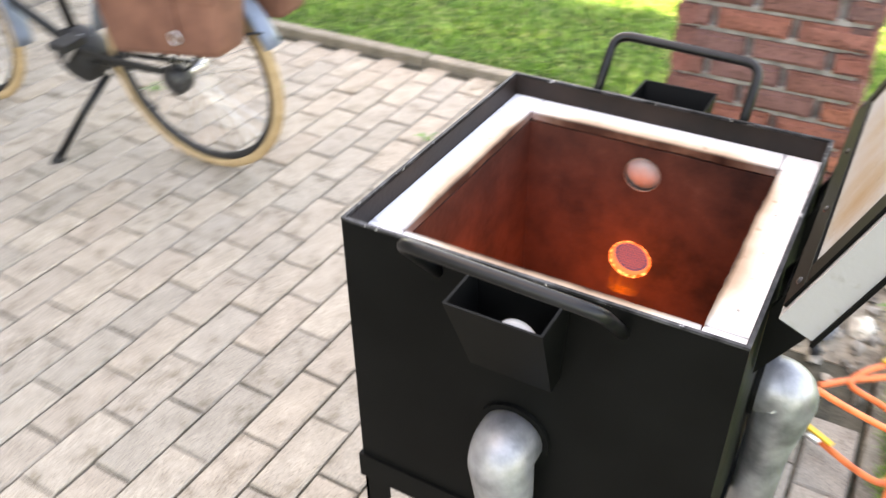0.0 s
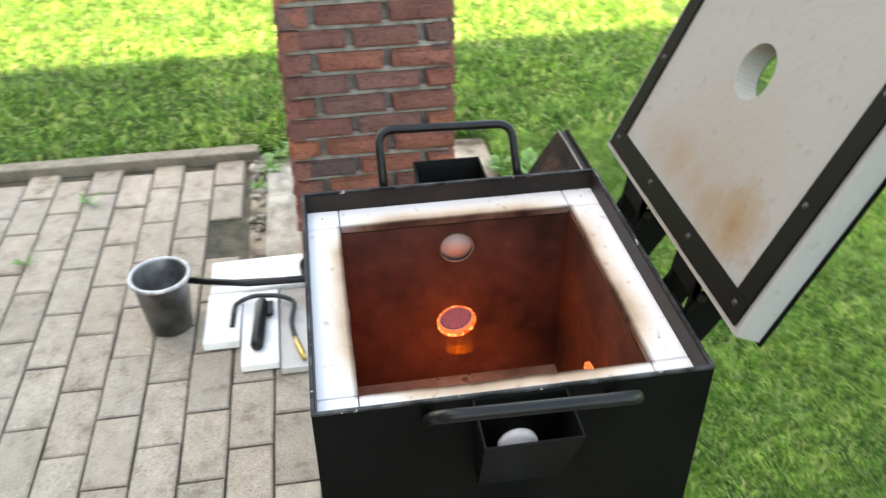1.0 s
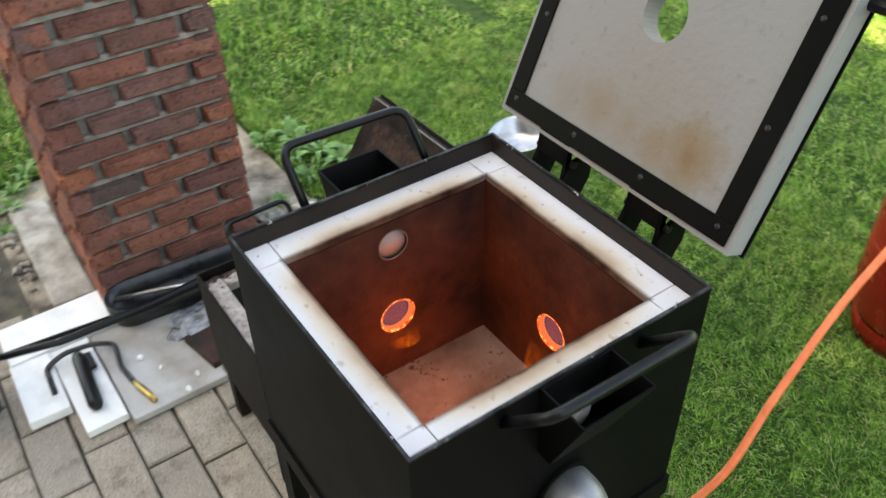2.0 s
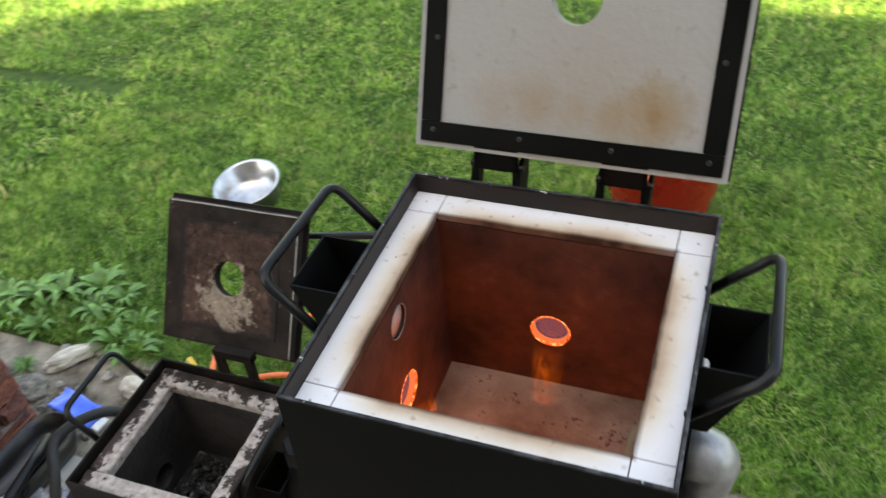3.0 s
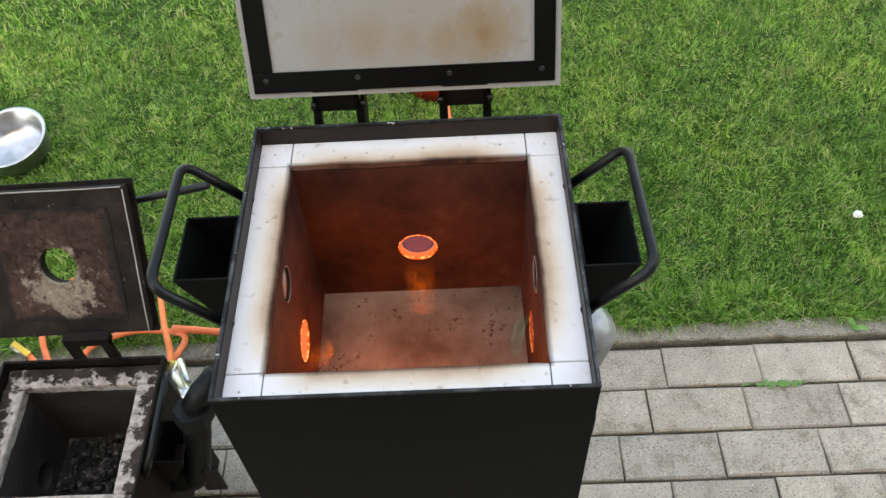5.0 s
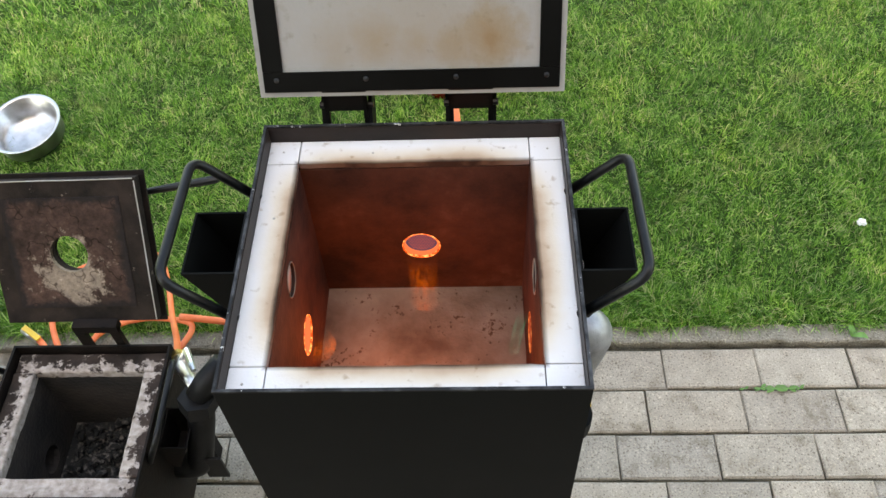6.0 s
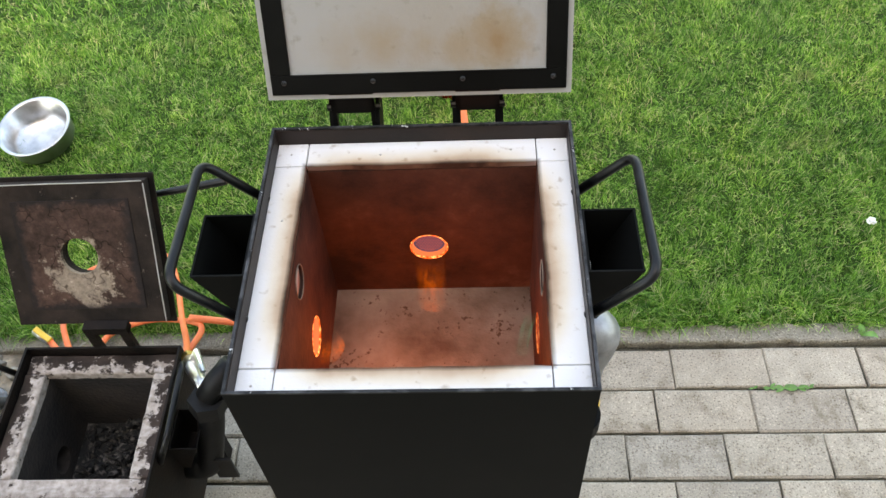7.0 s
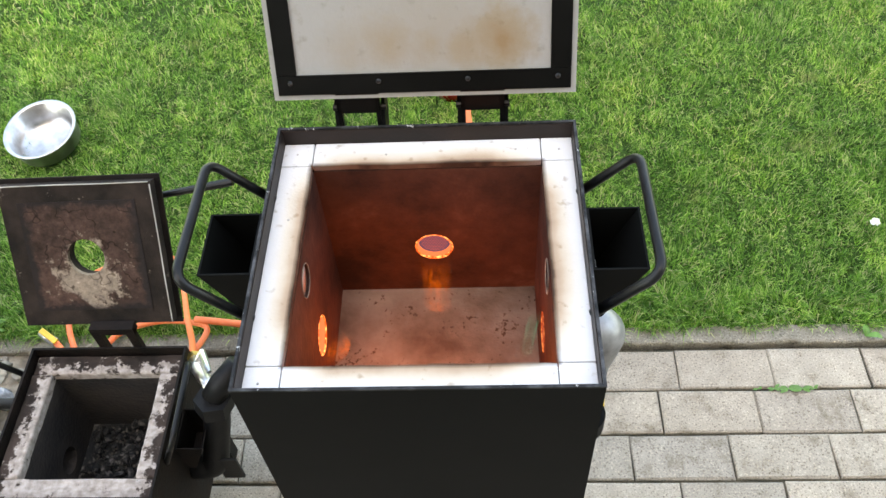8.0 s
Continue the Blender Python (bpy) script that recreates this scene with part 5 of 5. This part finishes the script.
mudguard(0.0, 22, 170, "rear_mudguard")
mudguard(-1.10, -8, 150, "front_mudguard")
for s in (-1, 1):
    bm = box_bm(min(s * 0.075, s * 0.205), max(s * 0.075, s * 0.205), -0.12, 0.36, 0.455, 0.78, 0.03)
    for v in bm.verts:
        if v.co.z < 0.52:
            v.co.y = 0.08 + (v.co.y - 0.08) * 0.84
            v.co.z += max(0.0, v.co.y) * 0.16
    bag = part("pannier", bm, leather_brown, bike, "brown canvas pannier", True)
    xo = s * 0.2065
    part("flap", box_bm(min(xo, xo + s * 0.006), max(xo, xo + s * 0.006), -0.11, 0.35, 0.66, 0.78, 0.002), leather_brown, bag)
    part("strap", box_bm(min(xo, xo + s * 0.008), max(xo, xo + s * 0.008), 0.175, 0.205, 0.56, 0.66, 0.002), leather_brown, bag)
    part("strap_ring", tube([(xo + s * 0.010, 0.19 + 0.018 * math.cos(a), 0.555 + 0.018 * math.sin(a)) for a in [2 * math.pi * k / 16 for k in range(16)]], 0.003, 8, loop=True), steel_bright, bag, "metal ring", True)


# ---------------------------------------------------------------- grass
def lattice(x, y, size, seed):
    """Smooth random values, 0 to 1, on cells of that size."""
    table = np.random.default_rng(seed).uniform(0, 1, (256, 256))
    u, v = x / size, y / size
    i, j = np.floor(u).astype(int), np.floor(v).astype(int)
    f, g = u - i, v - j
    f, g = f * f * (3 - 2 * f), g * g * (3 - 2 * g)
    i, j, i1, j1 = i % 256, j % 256, (i + 1) % 256, (j + 1) % 256
    return (table[i, j] * (1 - f) + table[i1, j] * f) * (1 - g) + (table[i, j1] * (1 - f) + table[i1, j1] * f) * g


def grass_patch(rng, count, x0, x1, y0, y1, length, width):
    """Bent tapering blades as arrays of vertices: a quad and a tip each."""
    x = rng.uniform(x0, x1, count)
    y = rng.uniform(y0, y1, count)
    keep = (y > KERB_Y + 0.045) | (x < KERB_X - 0.06)
    keep &= np.hypot(x + 1.137, y - 1.055) > 0.085
    keep &= np.hypot(x - GX, y - GY) > 0.125
    x, y = x[keep], y[keep]
    n = len(x)
    d = np.maximum(KERB_X - x, y - KERB_Y - 0.05)
    z = 0.05 * np.clip(d / 0.7, 0, 1) ** 0.8 - 0.008
    clump = 0.45 + 0.45 * lattice(x, y, 0.16, 1) + 0.35 * lattice(x, y, 0.055, 2)
    ln = length * rng.uniform(0.5, 1.25, n) * np.clip(clump, 0.45, 1.2)
    wd = width * rng.uniform(0.7, 1.3, n)
    az = rng.normal(0, 1.1, n) + 14 * lattice(x, y, 0.11, 3) + 5 * lattice(x, y, 0.04, 4)
    lean = rng.uniform(0.3, 1.5, n)
    side = az + np.pi / 2 + rng.uniform(-0.5, 0.5, n)
    base = np.stack([x, y, z], 1)
    sv = np.stack([np.cos(side), np.sin(side), np.zeros(n)], 1) * wd[:, None] / 2
    fw = np.stack([np.cos(az), np.sin(az), np.zeros(n)], 1)

    def along(u):
        out = ln * u * np.sin(lean * u)
        up = ln * u * np.cos(lean * u * 0.9)
        return base + fw * out[:, None] + np.stack([0 * up, 0 * up, up], 1)

    p1, p2 = along(0.58), along(1.0)
    v = np.stack([base - sv, base + sv, p1 - sv * 0.85, p1 + sv * 0.85, p2], 1).reshape(-1, 3)
    o = (np.arange(n) * 5)[:, None]
    tris = np.stack([o + k for k in ((0, 1, 3), (0, 3, 2), (2, 3, 4))], 1).reshape(-1, 3)
    return v, tris


def build_grass():
    rng = np.random.default_rng(5)
    plots = [
        (330000, -1.95, 1.9, 0.43, 1.6, 0.037, 0.0020),
        (200000, -3.8, 2.6, 1.6, 3.3, 0.044, 0.0032),
        (75000, -3.8, -1.95, -2.7, 1.5, 0.055, 0.0046),
        (26000, -7.5, 4.5, 3.25, 5.5, 0.055, 0.009),
        (26000, -8.0, -3.75, -4.5, 3.3, 0.055, 0.009),
        (24000, -2.1, 2.2, 0.436, 0.53, 0.054, 0.0022),
        (3000, -1.95, -1.30, 0.10, 0.50, 0.05, 0.004),
    ]
    vs, ts, off = [], [], 0
    for p in plots:
        v, t = grass_patch(rng, *p)
        vs.append(v)
        ts.append(t + off)
        off += len(v)
    v, t = np.concatenate(vs), np.concatenate(ts)
    me = bpy.data.meshes.new("lawn_grass")
    me.vertices.add(len(v))
    me.vertices.foreach_set("co", v.ravel().astype(np.float32))
    me.loops.add(len(t) * 3)
    me.loops.foreach_set("vertex_index", t.ravel().astype(np.int32))
    me.polygons.add(len(t))
    me.polygons.foreach_set("loop_start", (np.arange(len(t)) * 3).astype(np.int32))
    me.polygons.foreach_set("loop_total", np.full(len(t), 3, np.int32))
    me.update(calc_edges=True)
    me.materials.append(grass_mat)
    tagged(new("lawn_grass", me), "short green lawn grass with a few dry blades", "grass", kind="stuff")


build_grass()


def weed(x, y, z, size, count, seed, label, leaf_w=0.32, flat=False):
    """A rosette of broad pointed leaves; a flat one spreads along its joint."""
    rng = random.Random(seed)
    w = thing("weed", label, "weed", pose(x, y, z))
    for k in range(count):
        a = rng.uniform(0, 2 * math.pi)
        ln, lift = size * rng.uniform(0.6, 1.15), rng.uniform(0.2, 1.1)
        if flat:
            a, lift = (k % 2) * math.pi + rng.gauss(0, 0.42), rng.uniform(0.03, 0.14)
        bm = bmesh.new()
        rows = []
        for i in range(6):
            u = i / 5
            half = ln * leaf_w * math.sin(math.pi * min(0.97, 0.08 + u * 0.9)) * 0.5
            r = ln * u
            h = ln * lift * math.sin(u * 2.2) * 0.6
            c = Vector((math.cos(a) * r, math.sin(a) * r, h + 0.002))
            s = Vector((-math.sin(a), math.cos(a), 0)) * half
            rows.append((bm.verts.new(c - s + Vector((0, 0, half * 0.3))), bm.verts.new(c), bm.verts.new(c + s + Vector((0, 0, half * 0.3)))))
        for p, q in zip(rows, rows[1:]):
            bm.faces.new((p[0], p[1], q[1], q[0]))
            bm.faces.new((p[1], p[2], q[2], q[1]))
        part("leaf", bm, leaf_green, w, "", True)
    return w


for k, (x, size, count) in enumerate(((0.735, 0.022, 12), (0.705, 0.016, 8), (0.765, 0.020, 10), (0.67, 0.012, 5), (0.79, 0.014, 5))):
    weed(x, 0.281, 0.0, size, count, 1 + k, "low green weed in a paving joint", 0.40, True)
weed(0.935, 0.41, 0.006, 0.032, 5, 4, "broad-leaved weed at the kerb", 0.5)
weed(-1.744, -0.955, 0.0, 0.05, 9, 5, "green weed tuft between pavers", 0.2)
weed(-1.416, -1.072, 0.0, 0.05, 8, 6, "green weed tuft between pavers", 0.2)
WEEDS = ((-1.28, 0.50, 0.12), (-1.35, 0.54, 0.11), (-1.56, 0.54, 0.13), (-1.48, 0.58, 0.12), (-1.63, 0.52, 0.12), (-1.38, 0.62, 0.12), (-1.30, 0.60, 0.10), (-1.16, 0.44, 0.12),
         (-1.20, 0.53, 0.09), (-1.47, 0.45, 0.09), (-1.70, 0.52, 0.12), (-1.59, 0.47, 0.10), (-1.22, 0.46, 0.10), (-1.75, 0.43, 0.10),
         (-1.95, -0.33, 0.09), (-1.86, -0.36, 0.08), (-2.02, -0.28, 0.09), (-1.76, -0.40, 0.06), (-1.42, 0.33, 0.06))
for k, (x, y, s) in enumerate(WEEDS):
    weed(x, y, max(0.0, ground_height(x, y)) - 0.004, s * 0.62, 30, 20 + k, "leafy green weeds at the lawn edge", 0.25)
weed(-1.263, -2.18, 0.0, 0.05, 9, 61, "green weed tuft between pavers", 0.2)
weed(-1.501, -1.787, 0.0, 0.045, 8, 62, "green weed tuft between pavers", 0.2)

# ---------------------------------------------------------------- bricks of the pillar
def chamfered(lx, ly, lz, c, seed):
    """A worn block: top, sides and a chamfer round the top and the outer edges."""
    rng = random.Random(seed)
    bm = bmesh.new()
    box(bm, -lx / 2, lx / 2, -ly / 2, ly / 2, -lz, 0)
    bmesh.ops.bevel(bm, geom=[e for e in bm.edges if all(v.co.z > -0.001 for v in e.verts)], offset=c, segments=1, affect="EDGES")
    for v in bm.verts:
        v.co += Vector((rng.uniform(-1, 1), rng.uniform(-1, 1), rng.uniform(-1, 0.6))) * 0.0012
    return bm


COURSE, BRICK_L, BRICK_H, JOINT = 0.0600, 0.164, 0.0462, 0.0150
brick_meshes = {}
for k in range(4):
    for ln in ("long", "half"):
        rng = random.Random(90 + k)
        lx = BRICK_L if ln == "long" else 0.0745
        bm = bmesh.new()
        box(bm, -lx / 2, lx / 2, -0.05, 0.0, -BRICK_H / 2, BRICK_H / 2)
        bmesh.ops.bevel(bm, geom=[e for e in bm.edges if all(v.co.y < -0.049 for v in e.verts)], offset=0.0075, segments=2, affect="EDGES")
        for v in bm.verts:
            v.co += Vector((rng.uniform(-1, 1), rng.uniform(-1, 1), rng.uniform(-1, 1))) * 0.0030
        brick_meshes[ln, k] = mesh_from("brick", bm, brick_red)


def brick_at(m, kind, k):
    ob = new("brick", brick_meshes[kind, k])
    ob.parent = pillar
    ob.matrix_local = m


rng = random.Random(12)
half_w = (PX1 - PX0) / 2
for face, angle in ((0, 90), (1, 180), (2, 0), (3, -90)):
    centre = Vector(((PX0 + PX1) / 2, (PY0 + PY1) / 2, 0))
    for c in range(23 if face in (0, 1, 2) else 16):
        z = 0.046 + COURSE * c
        lay = ["long", "long", "half"] if (c + face) % 2 else ["half", "long", "long"]
        u = -half_w + 0.001
        for kind in lay:
            lx = BRICK_L if kind == "long" else 0.0745
            m = Matrix.Translation(centre) @ pose(0, 0, 0, 0, 0, angle) @ pose(u + lx / 2 + 0.002, -half_w + 0.05 - rng.uniform(-0.0015, 0.004), z + rng.uniform(-0.002, 0.002), 0, rng.uniform(-0.8, 0.8), rng.uniform(-0.6, 0.6))
            brick_at(m, kind, rng.randrange(4))
            u += lx + JOINT + 0.0025

# ---------------------------------------------------------------- pavers
PL, PW = 0.2115, 0.1050
paver_meshes = [mesh_from("paver", chamfered(PL - 0.0056, PW - 0.0060, 0.06, 0.0042, k), paver_one) for k in range(6)]
far_bm_verts, far_faces = [], []
near_count = 0
rng = random.Random(4)
offsets = {0: 0.503, 1: 0.452, 2: 0.376, 3: 0.470, 6: -0.486, 7: -0.605, 8: -0.523, 9: -0.643, 10: -0.535, 11: -0.645, 12: -0.745, 13: -0.645}
for row in range(36):
    y = KERB_Y - PW * (row + 0.5)
    start = offsets.get(row)
    if start is None:
        start = (-0.643 if row % 2 else -0.535) + rng.uniform(-0.012, 0.012)
    pitch = 0.2085 if row < 5 else 0.2128
    k0 = -int((start + 2.3) / pitch)
    for k in range(k0, 22):
        x = start + pitch * (k + 0.5)
        if x - PL / 2 < KERB_X - 0.10:
            continue
        if x < -1.30 and y > -0.42:
            continue
        if x < -0.82 and y > -0.05:
            continue
        if x < -1.28 and y > -0.45:
            continue
        if -1.51 < x < -1.28 and y > -0.54:
            continue
        x += rng.uniform(-0.0015, 0.0015)
        z = rng.uniform(-0.0025, 0.0015)
        near = (-1.99 < x < -0.30 and -1.62 < y) or (0.15 < x < 1.25 and y > -0.25) or (-0.45 < x < 0.2 and y > -0.40)
        m = pose(x, y + rng.uniform(-0.001, 0.001), z, rng.uniform(-0.35, 0.35), rng.uniform(-0.3, 0.3), rng.uniform(-0.3, 0.3))
        me = paver_meshes[rng.randrange(6)]
        if near and near_count < 300:
            near_count += 1
            ob = new("paver", me)
            ob.parent = pavement
            ob.matrix_local = m
        else:
            o = len(far_bm_verts)
            far_bm_verts += [m @ v.co for v in me.vertices]
            far_faces += [tuple(o + i for i in p.vertices) for p in me.polygons]
me = bpy.data.meshes.new("pavers_beyond")
me.from_pydata(far_bm_verts, [], far_faces)
me.materials.append(paver_many)
ob = new("pavers_beyond", me)
ob.parent = pavement
tagged(ob, kind="stuff")
